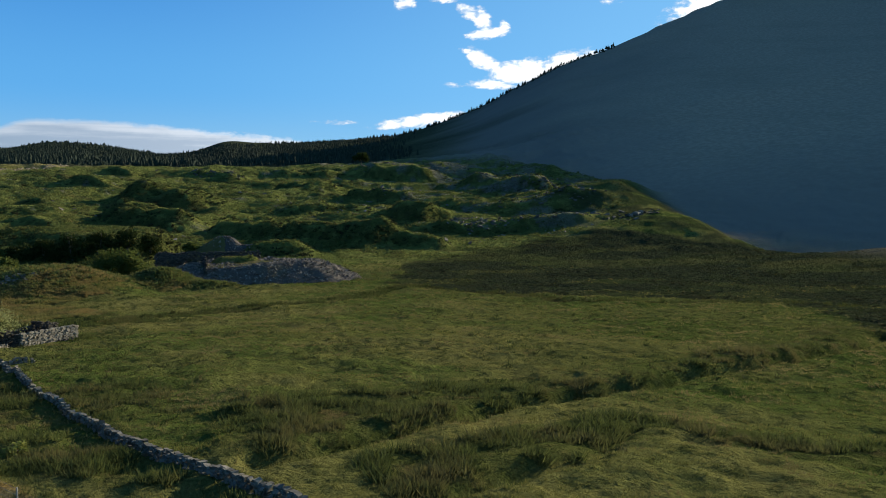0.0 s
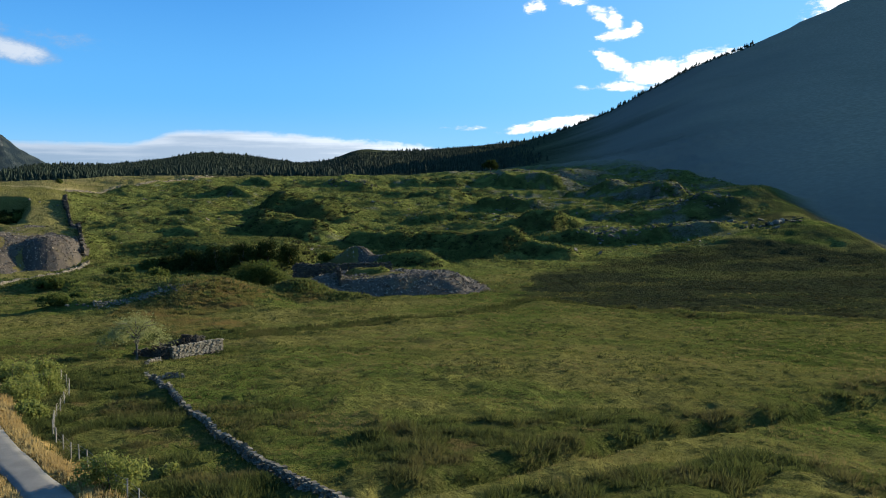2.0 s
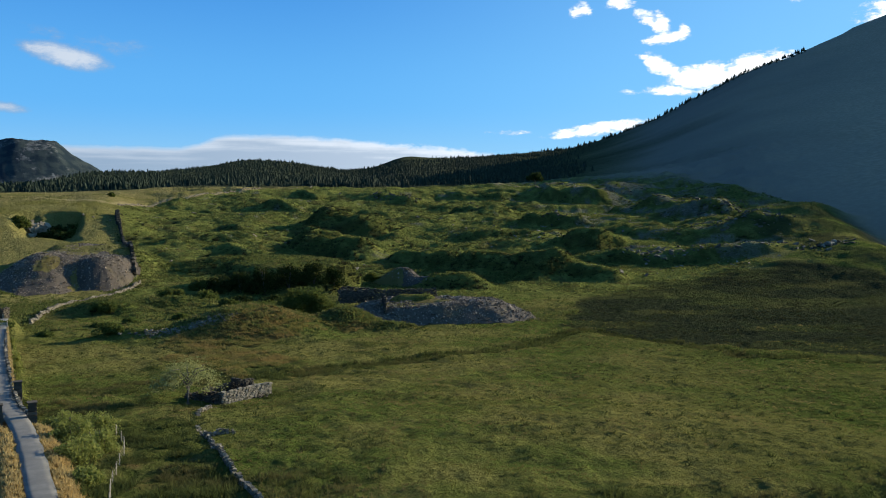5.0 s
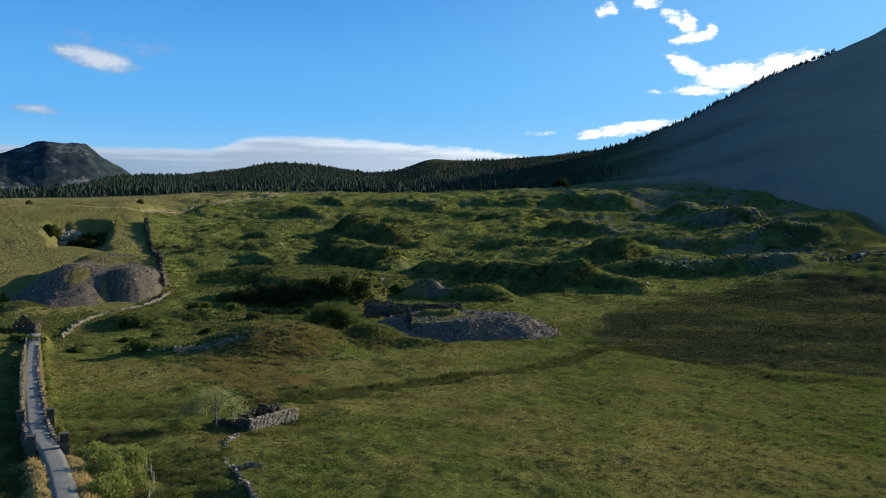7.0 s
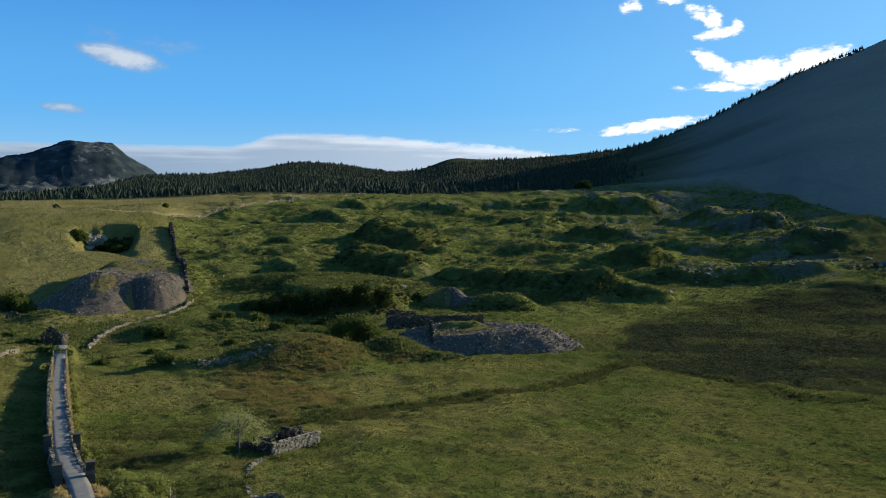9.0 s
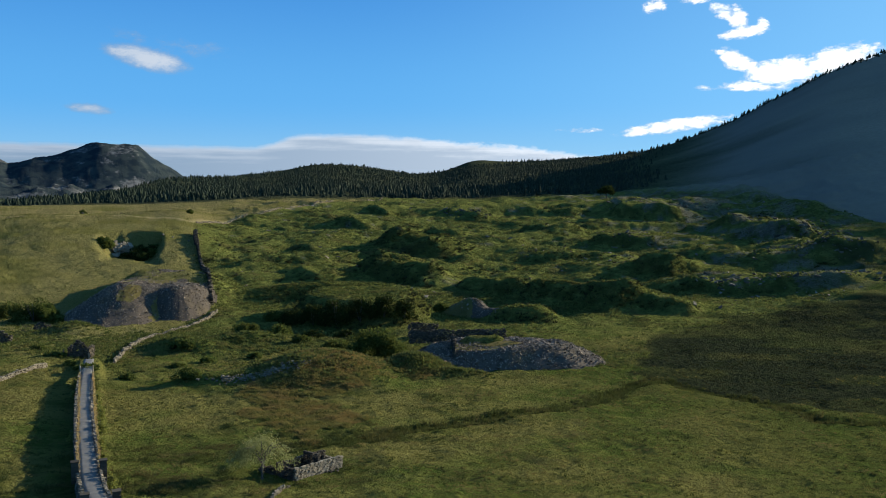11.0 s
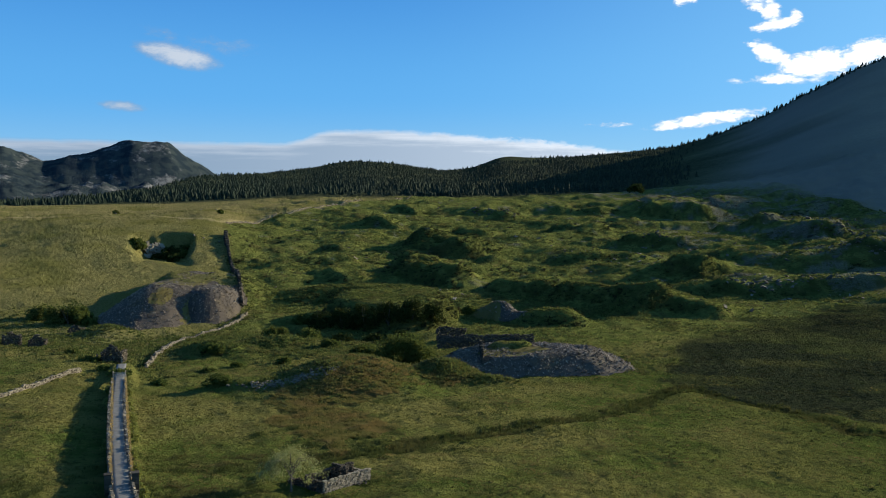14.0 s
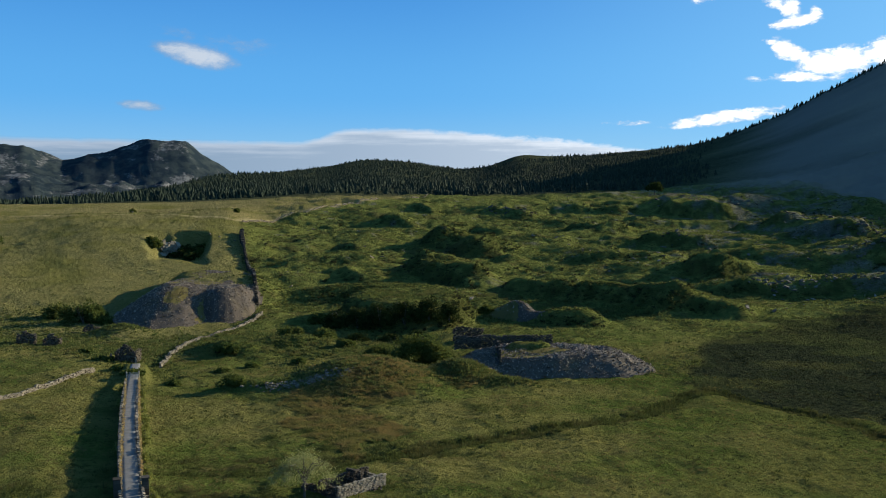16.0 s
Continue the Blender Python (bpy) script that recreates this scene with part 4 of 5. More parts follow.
def rubble(C, spread, count, size, seed):
    rng = np.random.default_rng(seed)
    x, y = C[0] + spread[0] * rng.standard_normal(count), C[1] + spread[1] * rng.standard_normal(count)
    s = size * (0.5 + rng.random(count))
    P = np.stack([x, y, land(x, y) + s * 0.2], -1)
    S = np.stack([s, s * (0.5 + 0.5 * rng.random(count)), s * (0.35 + 0.35 * rng.random(count))], -1)
    return P, S, rng.random(count) * 6.3


def tube(bm, p0, p1, r0, r1, sides=7):
    p0, p1 = Vector(p0), Vector(p1)
    q = (p1 - p0).to_track_quat("Z", "Y")
    rings = []
    for p, r in ((p0, r0), (p1, r1)):
        rings.append([bm.verts.new(p + q @ Vector((math.cos(a) * r, math.sin(a) * r, 0))) for a in (2 * math.pi * i / sides for i in range(sides))])
    for i in range(sides):
        bm.faces.new((rings[0][i], rings[0][(i + 1) % sides], rings[1][(i + 1) % sides], rings[1][i]))
    bm.faces.new(rings[0][::-1])
    bm.faces.new(rings[1])


def box(bm, size, at=(0, 0, 0), turn=0.0, rough=0.0, rng=None):
    made = bmesh.ops.create_cube(bm, size=1.0, matrix=Matrix.LocRotScale(Vector(at), Euler((0, 0, turn)), Vector(size)))["verts"]
    if rough:
        for v in made:
            v.co += Vector([rough * (rng.random() * 2 - 1) for _ in range(3)])
    return made


def leaf_cloud(P, size, seed):
    """Leaf-sprays: folded quads at the points, in all directions."""
    rng = np.random.default_rng(seed)
    n = len(P)
    a = rng.standard_normal((n, 3))
    a /= np.linalg.norm(a, axis=1)[:, None]
    b = np.cross(a, rng.standard_normal((n, 3)))
    b /= np.linalg.norm(b, axis=1)[:, None]
    s = size * (0.5 + rng.random(n))[:, None]
    V = np.stack([P - a * s, P + b * s * 0.45, P + a * s, P - b * s * 0.45 + np.cross(a, b) * s * 0.3], 1)
    F = np.arange(n * 4).reshape(n, 4)
    return V.reshape(-1, 3), F


def crown_points(rx, ry, rz, count, lumps, seed, low=0.15, shell=0.55):
    """Points in a lumpy crown made of several overlapping clumps, with gaps between them."""
    rng = np.random.default_rng(seed)
    u = rng.standard_normal((lumps, 3))
    u /= np.linalg.norm(u, axis=1)[:, None]
    u[:, 2] = np.abs(u[:, 2]) * 0.9 - low
    cen = u * np.array([rx, ry, rz]) * (0.45 + 0.5 * rng.random((lumps, 1)))
    rad = (0.2 + 0.2 * rng.random(lumps)) * (rx + ry + rz) / 3
    k = rng.integers(0, lumps, count)
    v = rng.standard_normal((count, 3))
    v /= np.linalg.norm(v, axis=1)[:, None]
    return cen[k] + v * (rad[k] * (shell + (1 - shell) * rng.random(count)))[:, None]


def bush(name, x, y, wide, tall, count, material, label, category, seed, leaf=0.28, deep=None, group=""):
    z = height(x, y)
    ob = thing(name, (x, y, z - 0.1), label, category, group)
    rng = random.Random(seed)
    for _ in range(4):
        bm = bmesh.new()
        a, r = rng.random() * 6.28, 0.25 * wide * rng.random()
        tube(bm, (0.1 * math.cos(a), 0.1 * math.sin(a), -0.2), (r * math.cos(a), r * math.sin(a), tall * 0.6), 0.05 + 0.01 * tall, 0.02, 6)
        part("stem", bm, MAT["bark"], ob)
    P = crown_points(wide * 0.5, (deep or wide) * 0.5, tall * 0.72, count, 34, seed, 0.5)
    P[:, 2] += tall * 0.33
    P[:, 2] = np.maximum(P[:, 2], 0.05)
    V, F = leaf_cloud(P, leaf, seed + 1)
    f = new("foliage", mesh_of("foliage", V, F, material))
    f.parent = ob
    return ob


def tree(name, x, y, wide, tall, count, material, label, seed, leaf=0.2, clear=0.25, group=""):
    z = height(x, y)
    ob = thing(name, (x, y, z - 0.1), label, "tree", group)
    rng = random.Random(seed)
    bm = bmesh.new()
    r0 = 0.022 * tall
    tube(bm, (0, 0, -0.3), (0.1, 0, tall * clear), r0 * 1.25, r0, 9)
    tube(bm, (0.1, 0, tall * clear), (0.0, 0.15, tall * 0.7), r0, r0 * 0.4, 8)
    part("trunk", bm, MAT["bark"], ob)
    for i in range(9):
        bm = bmesh.new()
        a, h = i * 2.4 + rng.random(), tall * (clear * 0.8 + 0.4 * rng.random())
        ex, ey, ez = math.cos(a) * wide * 0.36, math.sin(a) * wide * 0.36, h + tall * (0.15 + 0.25 * rng.random())
        tube(bm, (0.05, 0, h), (ex * 0.5, ey * 0.5, (h + ez) / 2 + 0.1 * tall), r0 * 0.5, r0 * 0.3, 6)
        tube(bm, (ex * 0.5, ey * 0.5, (h + ez) / 2 + 0.1 * tall), (ex, ey, ez), r0 * 0.3, r0 * 0.08, 5)
        part("limb", bm, MAT["bark"], ob)
    P = crown_points(wide * 0.5, wide * 0.5, tall * 0.5, count, 44, seed, 0.5, 0.05)
    P[:, 2] += tall * 0.52
    V, F = leaf_cloud(P, leaf, seed + 1)
    f = new("crown", mesh_of("crown", V, F, material))
    f.parent = ob
    return ob


# ---- the track, its causeway, gateposts and gate ----
def track_z(y):
    return float(np.interp(y, [p[0] for p in TRACK_Z], [p[1] for p in TRACK_Z]))


def smooth_line(pts, step=1.0):
    """A polyline with its corners rounded."""
    p = np.array(pts, float)
    for _ in range(3):
        q = [p[0]]
        for a, b in zip(p, p[1:]):
            q += [a * 0.75 + b * 0.25, a * 0.25 + b * 0.75]
        p = np.array(q + [p[-1]])
    return p


def build_track():
    p = smooth_line(TRACK)
    d = np.gradient(p, axis=0)
    d /= np.linalg.norm(d, axis=1)[:, None]
    side = np.stack([d[:, 1], -d[:, 0]], -1)
    cols = np.array([-1.22, -1.15, -0.6, 0.0, 0.6, 1.15, 1.22])
    lift = np.array([-0.16, 0.0, 0.03, 0.05, 0.03, 0.0, -0.16])
    V = []
    for i, (x, y) in enumerate(p):
        w = 1 + (0.10 if y < 103 else 0.0) * math.sin(i * 1.7) * (0.5 + 0.5 * math.sin(i * 0.31))
        for c, l in zip(cols, lift):
            V.append((x + side[i, 0] * c * w, y + side[i, 1] * c * w, track_z(y) + l + 0.02))
    n = len(cols)
    F = [(i * n + j, i * n + j + 1, (i + 1) * n + j + 1, (i + 1) * n + j) for i in range(len(p) - 1) for j in range(n - 1)]
    ob = new("road", mesh_of("road", V, F, MAT["track"], True))
    tagged(ob, "narrow pale grey gravel track with worn edges", "track", kind="structure")


def shifted(pts, off):
    p = np.array(pts, float)
    d = np.gradient(p, axis=0)
    d /= np.linalg.norm(d, axis=1)[:, None]
    return [(float(a[0] + b[1] * off), float(a[1] - b[0] * off)) for a, b in zip(p, d)]


CAUSEWAY = [(-36.7, 104.0), (-39.4, 109.0), (-42.4, 115.8), (-46.9, 127.7), (-51.6, 140.0), (-57.1, 154.8), (-63.7, 173.2), (-73.2, 201.0)]


def build_causeway():
    ob = thing("causeway", (0, 0, 0), "raised stone causeway with low parapets carrying the gravel track", "causeway")
    p = np.array(CAUSEWAY)
    # earth core between the two faces
    L, R = shifted(CAUSEWAY, -1.3), shifted(CAUSEWAY, 1.3)
    bm = bmesh.new()
    rows = []
    for (lx, ly), (rx, ry), (cx, cy) in zip(L, R, CAUSEWAY):
        z = track_z(cy) - 0.05
        rows.append([bm.verts.new(q) for q in ((lx, ly, z - 5), (lx, ly, z), (rx, ry, z), (rx, ry, z - 5))])
    for a, b in zip(rows, rows[1:]):
        for i in range(4):
            bm.faces.new((a[i], a[(i + 1) % 4], b[(i + 1) % 4], b[i]))
    bm.faces.new(rows[0][::-1])
    bm.faces.new(rows[-1])
    part("core", bm, MAT["track"], ob, "packed gravel core")
    for k, off in enumerate((-1.42, 1.42)):
        q = shifted(CAUSEWAY, off)
        C, S, T = wall_blocks(q, 3.85, 0.5, 0.42, 0.24, 300 + k, 0.06, lambda x, y: track_z(y) - 3.4)
        V, F = stones_mesh(C, S, T, 310 + k)
        w = new("retaining_wall", mesh_of("retaining_wall", V, F, MAT["field_stone"]))
        w.parent = ob
        w["kind"] = "stuff"


def stone_pillar(x, y, z, tall, wide, turn, seed):
    ob = thing("stone_pillar", (x, y, z), "square dark stone pillar with a flat cap beside the track", "pillar", "pillars along the track")
    ob.rotation_euler = (0, 0, turn)
    rng = random.Random(seed)
    k = 6
    for i in range(k):
        bm = bmesh.new()
        h = tall / k
        box(bm, (wide * (0.95 + 0.1 * rng.random()), wide * (0.95 + 0.1 * rng.random()), h * 0.97), (0, 0, (i + 0.5) * h), 0.05 * (rng.random() - 0.5), 0.03, rng)
        part("stone", bm, MAT["slate_wall"], ob)
    bm = bmesh.new()
    box(bm, (wide * 1.15, wide * 1.15, 0.12), (0, 0, tall + 0.05), 0.03, 0.02, rng)
    part("cap", bm, MAT["slate_wall"], ob)


def field_gate(x, y, z, wide, turn):
    ob = thing("field_gate", (x, y, z), "closed grey barred field gate across the track end", "gate")
    ob.rotation_euler = (0, 0, turn)
    for s in (-1, 1):
        bm = bmesh.new()
        tube(bm, (s * (wide / 2 + 0.15), 0, -0.4), (s * (wide / 2 + 0.15), 0, 1.6), 0.14, 0.13, 10)
        part("gatepost", bm, MAT["post"], ob)
        bm = bmesh.new()
        box(bm, (0.08, 0.08, 1.15), (s * (wide / 2 - 0.05), 0, 0.75))
        part("stile", bm, MAT["post"], ob)
    for i in range(5):
        bm = bmesh.new()
        box(bm, (wide - 0.18, 0.05, 0.09), (0, 0, 0.25 + 0.25 * i))
        part("bar", bm, MAT["post"], ob)
    bm = bmesh.new()
    tube(bm, (-wide / 2 + 0.1, 0.05, 0.25), (wide / 2 - 0.1, 0.05, 1.25), 0.04, 0.04, 6)
    part("brace", bm, MAT["post"], ob)


def fence():
    ob = thing("wire_fence", (0, 0, 0), "weathered timber post and wire fence in rushes", "fence")
    pts = [(-5.2, 43.0), (-8.6, 49.9), (-13.8, 61.5), (-18.2, 71.0), (-19.9, 78.5), (-20.6, 84.0), (-21.4, 91.0), (-23.4, 97.0), (-26.4, 103.0)]
    p = along(pts, 2.4)
    rng = random.Random(8)
    tops = []
    for x, y, _ in p:
        z = height(x, y)
        bm = bmesh.new()
        lx, ly = 0.08 * (rng.random() - 0.5), 0.08 * (rng.random() - 0.5)
        tube(bm, (x, y, z - 0.3), (x + lx, y + ly, z + 1.2), 0.05, 0.045, 7)
        part("post", bm, MAT["post"], ob)
        tops.append(Vector((x, y, z)))
    for h in (0.45, 0.8, 1.12):
        bm = bmesh.new()
        for a, b in zip(tops, tops[1:]):
            tube(bm, a + Vector((0, 0, h)), b + Vector((0, 0, h)), 0.008, 0.008, 4)
        part("wire", bm, MAT["post"], ob)


build_track()
build_causeway()
for x, y, s in ((-44.4, 116.2, 1), (-40.9, 117.1, 2), (-38.1, 102.4, 3), (-34.7, 103.5, 4)):
    stone_pillar(x, y, track_z(y) - 1.2, 2.9, 0.95, radians(20), s)
field_gate(-74.0, 203.5, track_z(203.5), 2.5, radians(18))
fence()

# ---- field walls ----
stone_wall("near_field_wall", [(10.0, 32.0), (4.6, 42.5), (0.4, 51.6), (-6.8, 73.0), (-14.0, 96.0)], 0.78, 0.40, 0.31, 0.155, 401,
           MAT["field_stone"], "long dry-stone field wall of grey lichened stones", 0.22, 0.25, lambda x, y: (y > 42) & (y < 56))
stone_wall("tumbled_wall", [(-14.6, 96.5), (-11.0, 97.5)], 0.6, 0.5, 0.36, 0.18, 402, MAT["field_stone"], "short tumbled stub of dry-stone wall in grass", 0.4)
stone_wall("tumbled_wall", [(-15.2, 99.0), (-16.8, 110.0), (-15.9, 120.5)], 0.42, 0.5, 0.3, 0.18, 403, MAT["field_stone"], "collapsed line of wall stones leading to a ruin", 0.6, 0.6)
stone_wall("pasture_wall", [(-104.0, 120.0), (-112.0, 150.0), (-100.0, 172.0), (-93.5, 189.0), (-88.5, 216.0)], 1.1, 0.7, 0.6, 0.26, 404, MAT["field_stone"],
           "pale dry-stone wall across rough pasture", 0.3, 0.2)
stone_wall("pasture_wall", [(-76.0, 229.0), (-78.5, 246.0), (-78.0, 266.0), (-72.5, 284.0), (-68.5, 299.0), (-67.0, 316.0)], 1.1, 0.8, 0.6, 0.26, 405,
           MAT["field_stone"], "pale dry-stone wall running to a slate tip", 0.3, 0.3)
stone_wall("incline_wall", [(-70.0, 322.0), (-76.0, 345.0), (-96.0, 420.0), (-106.0, 455.0)], 2.6, 1.2, 1.0, 0.4, 406, MAT["slate_wall"],
           "dark slate boundary wall climbing the hillside", 0.3, 0.2)
stone_wall("incline_wall", [(-106.0, 455.0), (-110.0, 469.0), (-113.0, 482.0)], 2.8, 2.2, 1.0, 0.45, 407, MAT["slate_wall"],
           "high dark slate retaining wall at the hilltop", 0.15, 0.1)
stone_wall("plateau_wall", [(-124.0, 530.0), (-104.0, 598.0), (-82.0, 665.0), (-48.0, 745.0), (-14.0, 812.0)], 1.0, 0.6, 0.9, 0.3, 408, MAT["field_stone"],
           "distant pale field wall along the grassy plateau", 0.3, 0.3)


# ---- the roofless ruin by the field ----
def ruin(A, B, deep, base, seed):
    ob = thing("ruined_barn", (0, 0, 0), "roofless ruined barn of pale rubble stone with broken walls", "ruin")
    a, b = np.array(A), np.array(B)
    d = (b - a) / np.linalg.norm(b - a)
    nrm = np.array([-d[1], d[0]])
    c, e = b + nrm * deep, a + nrm * deep
    mid = a + d * 5.2
    rows = (("front_wall", [a, b], 2.2, 0.06), ("back_wall", [e, c], 2.1, 0.14), ("end_wall", [a, e], 2.1, 0.1), ("far_wall", [b, c], 1.5, 0.2),
            ("cross_wall", [mid + nrm * 0.6, mid + nrm * deep], 3.0, 0.25), ("outhouse_wall", [e, e - d * 0.5 + nrm * 3.5], 1.0, 0.6))
    for i, (name, pts, tall, ragged) in enumerate(rows):
        C, S, T = wall_blocks([tuple(q) for q in pts], tall, 0.5, 0.34, 0.17, seed + i, ragged, lambda x, y: base - 0.15)
        V, F = stones_mesh(C, S, T, seed + 20 + i, 0.1, 0.05)
        # pale stone for the barn's sunlit walls, dark stone for its shaded ones
        w = new(name, mesh_of(name, V, F, MAT["sunlit_stone" if name in ("front_wall", "far_wall") else "slate_wall"]))
        w.parent = ob
    P, S, T = rubble(tuple(mid + nrm * 2.0), (1.6, 0.8), 120, 0.45, seed + 50)
    V, F = stones_mesh(P, S, T, seed + 51)
    # inner rubble toned dark like the shaded walls
    w = new("fallen_stones", mesh_of("fallen_stones", V, F, MAT["slate_wall"]))
    w.parent = ob
    w["kind"] = "stuff"


ruin((-15.4, 122.6), (-9.0, 128.9), 4.2, 8.9, 500)
tree("hawthorn", -20.3, 123.6, 9.6, 8.2, 5200, MAT["grey_leaf"], "thin grey-green hawthorn tree beside the ruined barn", 510, 0.12, 0.05)


# ---- slate tips and quarry ----
def heap_surface(cx, cy, rx, ry, turn, top, flat, seed, sides=120, rings=46):
    """A tip: steep rough flanks and a flatter top; flat is the share of the radius that is level."""
    a = np.linspace(0, 2 * np.pi, sides, endpoint=False)
    t = np.linspace(0, 1.06, rings)
    A, Tt = np.meshgrid(a, t)
    wob = 1 + 0.12 * fbm(np.cos(A) * 3, np.sin(A) * 3, 1.3, 3, seed)
    u, v = np.cos(A) * Tt * rx * wob, np.sin(A) * Tt * ry * wob
    c, s = math.cos(radians(turn)), math.sin(radians(turn))
    X, Y = cx + u * c - v * s, cy + u * s + v * c
    low = land(X, Y, False)
    fall = np.clip((1 - Tt) / (1 - flat), 0, 1)
    fall = 0.75 * fall + 0.25 * smooth(0, 1, fall)
    gully = 1 + 0.05 * fbm(np.cos(A) * 6, np.sin(A) * 6, 1.0, 2, seed + 5)
    Z = low - 0.5 + (top - low + 0.5) * np.power(fall, 0.9 * gully) + (0.7 * fbm(X, Y, 3.0, 3, seed + 9) + 1.6 * fbm(X, Y, 9.0, 2, seed + 10)) * np.minimum(1, fall * 4)
    return X, Y, Z


TURF = []


def slate_tip(name, cx, cy, rx, ry, turn, top, flat, seed, label, pieces, size, turf=()):
    ob = thing(name, (0, 0, 0), label, "slate tip")
    X, Y, Z = heap_surface(cx, cy, rx, ry, turn, top, flat, seed)
    rings, sides = X.shape
    i, j = np.meshgrid(np.arange(rings - 1), np.arange(sides), indexing="ij")
    F = np.stack([i * sides + j, (i + 1) * sides + j, (i + 1) * sides + (j + 1) % sides, i * sides + (j + 1) % sides], -1).reshape(-1, 4)
    body = new("mound", mesh_of("mound", np.stack([X, Y, Z], -1).reshape(-1, 3), F, MAT["slate_bed"], False))
    body.data.materials.append(MAT["turf"])
    fx, fy = X.ravel()[F].mean(1), Y.ravel()[F].mean(1)

    def grassed(x, y):
        hit = np.zeros(np.shape(x), bool)
        for gx, gy, gu, gv in turf:
            hit |= ((x - gx) / gu) ** 2 + ((y - gy) / gv) ** 2 + 1.4 * fbm(x, y, 5, 3, seed + 12) < 1
        return hit

    body.data.polygons.foreach_set("material_index", grassed(fx, fy).astype(np.int32))
    body.parent = ob
    rng = np.random.default_rng(seed + 1)
    k = rng.integers(int(rings * min(flat, 0.2)), rings - 2, pieces)
    l = rng.integers(0, sides, pieces)
    w = rng.random(pieces)
    P = np.stack([X[k, l] * w + X[k + 1, l] * (1 - w), Y[k, l] * w + Y[k + 1, l] * (1 - w), Z[k, l] * w + Z[k + 1, l] * (1 - w)], -1)
    P[:, :2] += 0.3 * rng.standard_normal((pieces, 2))
    P = P[~grassed(P[:, 0], P[:, 1]) | (rng.random(pieces) < 0.3)]
    pieces = len(P)
    s = size * (0.4 + rng.random(pieces) ** 2)
    V, F = stones_mesh(P, np.stack([s, s * 0.7, s * 0.3], -1), rng.random(pieces) * 6.3, seed + 2, 0.2, 0.5)
    if turf:
        gx, gy = [np.concatenate([g[k] + 0.55 * g[k + 2] * rng.standard_normal(160) for g in turf]) for k in (0, 1)]
        near = np.array([np.argmin((X - a) ** 2 + (Y - b) ** 2) for a, b in zip(gx, gy)])
        TURF.append((gx, gy, Z.ravel()[near]))
    sl = new("slate_scree", mesh_of("slate_scree", V, F, MAT["slate"]))
    sl.parent = ob
    sl["kind"] = "stuff"
    return ob


slate_tip("slate_tip", 28.5, 230, 29, 17, -4, 10.4, 0.58, 601, "broad flat-topped tip of grey-purple slate waste", 11000, 0.42, ((24, 228, 9.5, 6.5),))
slate_tip("slate_tip", -101.5, 325, 20, 36, 8, 18.8, 0.12, 602, "steep fan-shaped tip of grey slate waste below a quarry", 13000, 0.38, ((-97, 311, 4.0, 7), (-98, 340, 16, 14), (-86, 314, 2.5, 14)))
slate_tip("slate_tip", -83.5, 329, 13, 28, 12, 17.2, 0.45, 603, "narrow bank of grey slate waste beside a boundary wall", 6000, 0.38, ((-82, 340, 6, 8),))
slate_tip("slate_tip", 27, 315, 15, 7.5, -57, 13.0, 0.12, 604, "small ridge of brown slate spoil behind the ruins", 1500, 0.4, ((20, 321, 8, 8), (24, 311, 3.5, 6)))


for gx, gy, gz in TURF:
    tufts("tip_grass", gx, gy, 0.25 + 0.3 * np.random.default_rng(5).random(len(gx)), 6, 0.8, MAT["turf"], "dry yellow grass growing on slate waste", 0.8, 0.05, gz)


def platform_ruins():
    ob = thing("slate_mill_ruin", (0, 0, 0), "broken dark slate walls on top of the spoil platform", "ruin")
    rows = (("long_wall", [(3.0, 239.5), (10.0, 240.5), (17.0, 241.0), (24.0, 241.5), (30.5, 240.5)], 3.6, 0.1, 9.2), ("side_wall", [(14.6, 221.0), (15.0, 236.0)], 4.4, 0.12, 8.0),
            ("short_wall", [(3.0, 268.0), (7.0, 267.0), (12.0, 266.0)], 4.2, 0.12, 6.6), ("chimney_stub", [(31.2, 229.5), (32.8, 230.3)], 2.4, 0.1, 9.7),
            ("low_wall", [(29.5, 228.6), (34.0, 229.0)], 1.0, 0.5, 9.6))
    for i, (name, pts, tall, ragged, foot) in enumerate(rows):
        C, S, T = wall_blocks(pts, tall, 0.7, 0.6, 0.26, 640 + i, ragged, lambda x, y: foot)
        V, F = stones_mesh(C, S, T, 660 + i)
        w = new(name, mesh_of(name, V, F, MAT["field_stone"] if "chimney" in name or "low" in name else MAT["slate_wall"]))
        w.parent = ob


platform_ruins()


# ---- trees and bushes ----
SCRUB = "scrub willows along the track"
bush("willow_scrub", -28.0, 95.5, 6.5, 4.0, 4200, MAT["leaf"], "pale green willow scrub crowding the track edge", "bush", 701, 0.14, 5.0, SCRUB)
bush("willow_scrub", -25.5, 88.0, 5.5, 3.4, 3600, MAT["leaf"], "pale green willow scrub behind the wire fence", "bush", 702, 0.14, 6.0, SCRUB)
bush("willow_scrub", -30.0, 101.0, 5.0, 3.0, 2600, MAT["leaf"], "pale green willow scrub beside stone pillars", "bush", 703, 0.14, 4.0, SCRUB)
bush("willow_scrub", -22.6, 80.0, 3.6, 2.4, 1800, MAT["leaf"], "pale green willow scrub in verge grass", "bush", 704, 0.18, 4.0, SCRUB)
bush("willow_scrub", -31.8, 105.0, 4.6, 3.4, 2200, MAT["leaf"], "pale green willow scrub beside stone pillars", "bush", 707, 0.14, 4.0, SCRUB)
bush("willow_scrub", -26.8, 99.5, 5.6, 4.0, 2800, MAT["leaf"], "pale green willow scrub against the wire fence", "bush", 708, 0.14, 5.0, SCRUB)
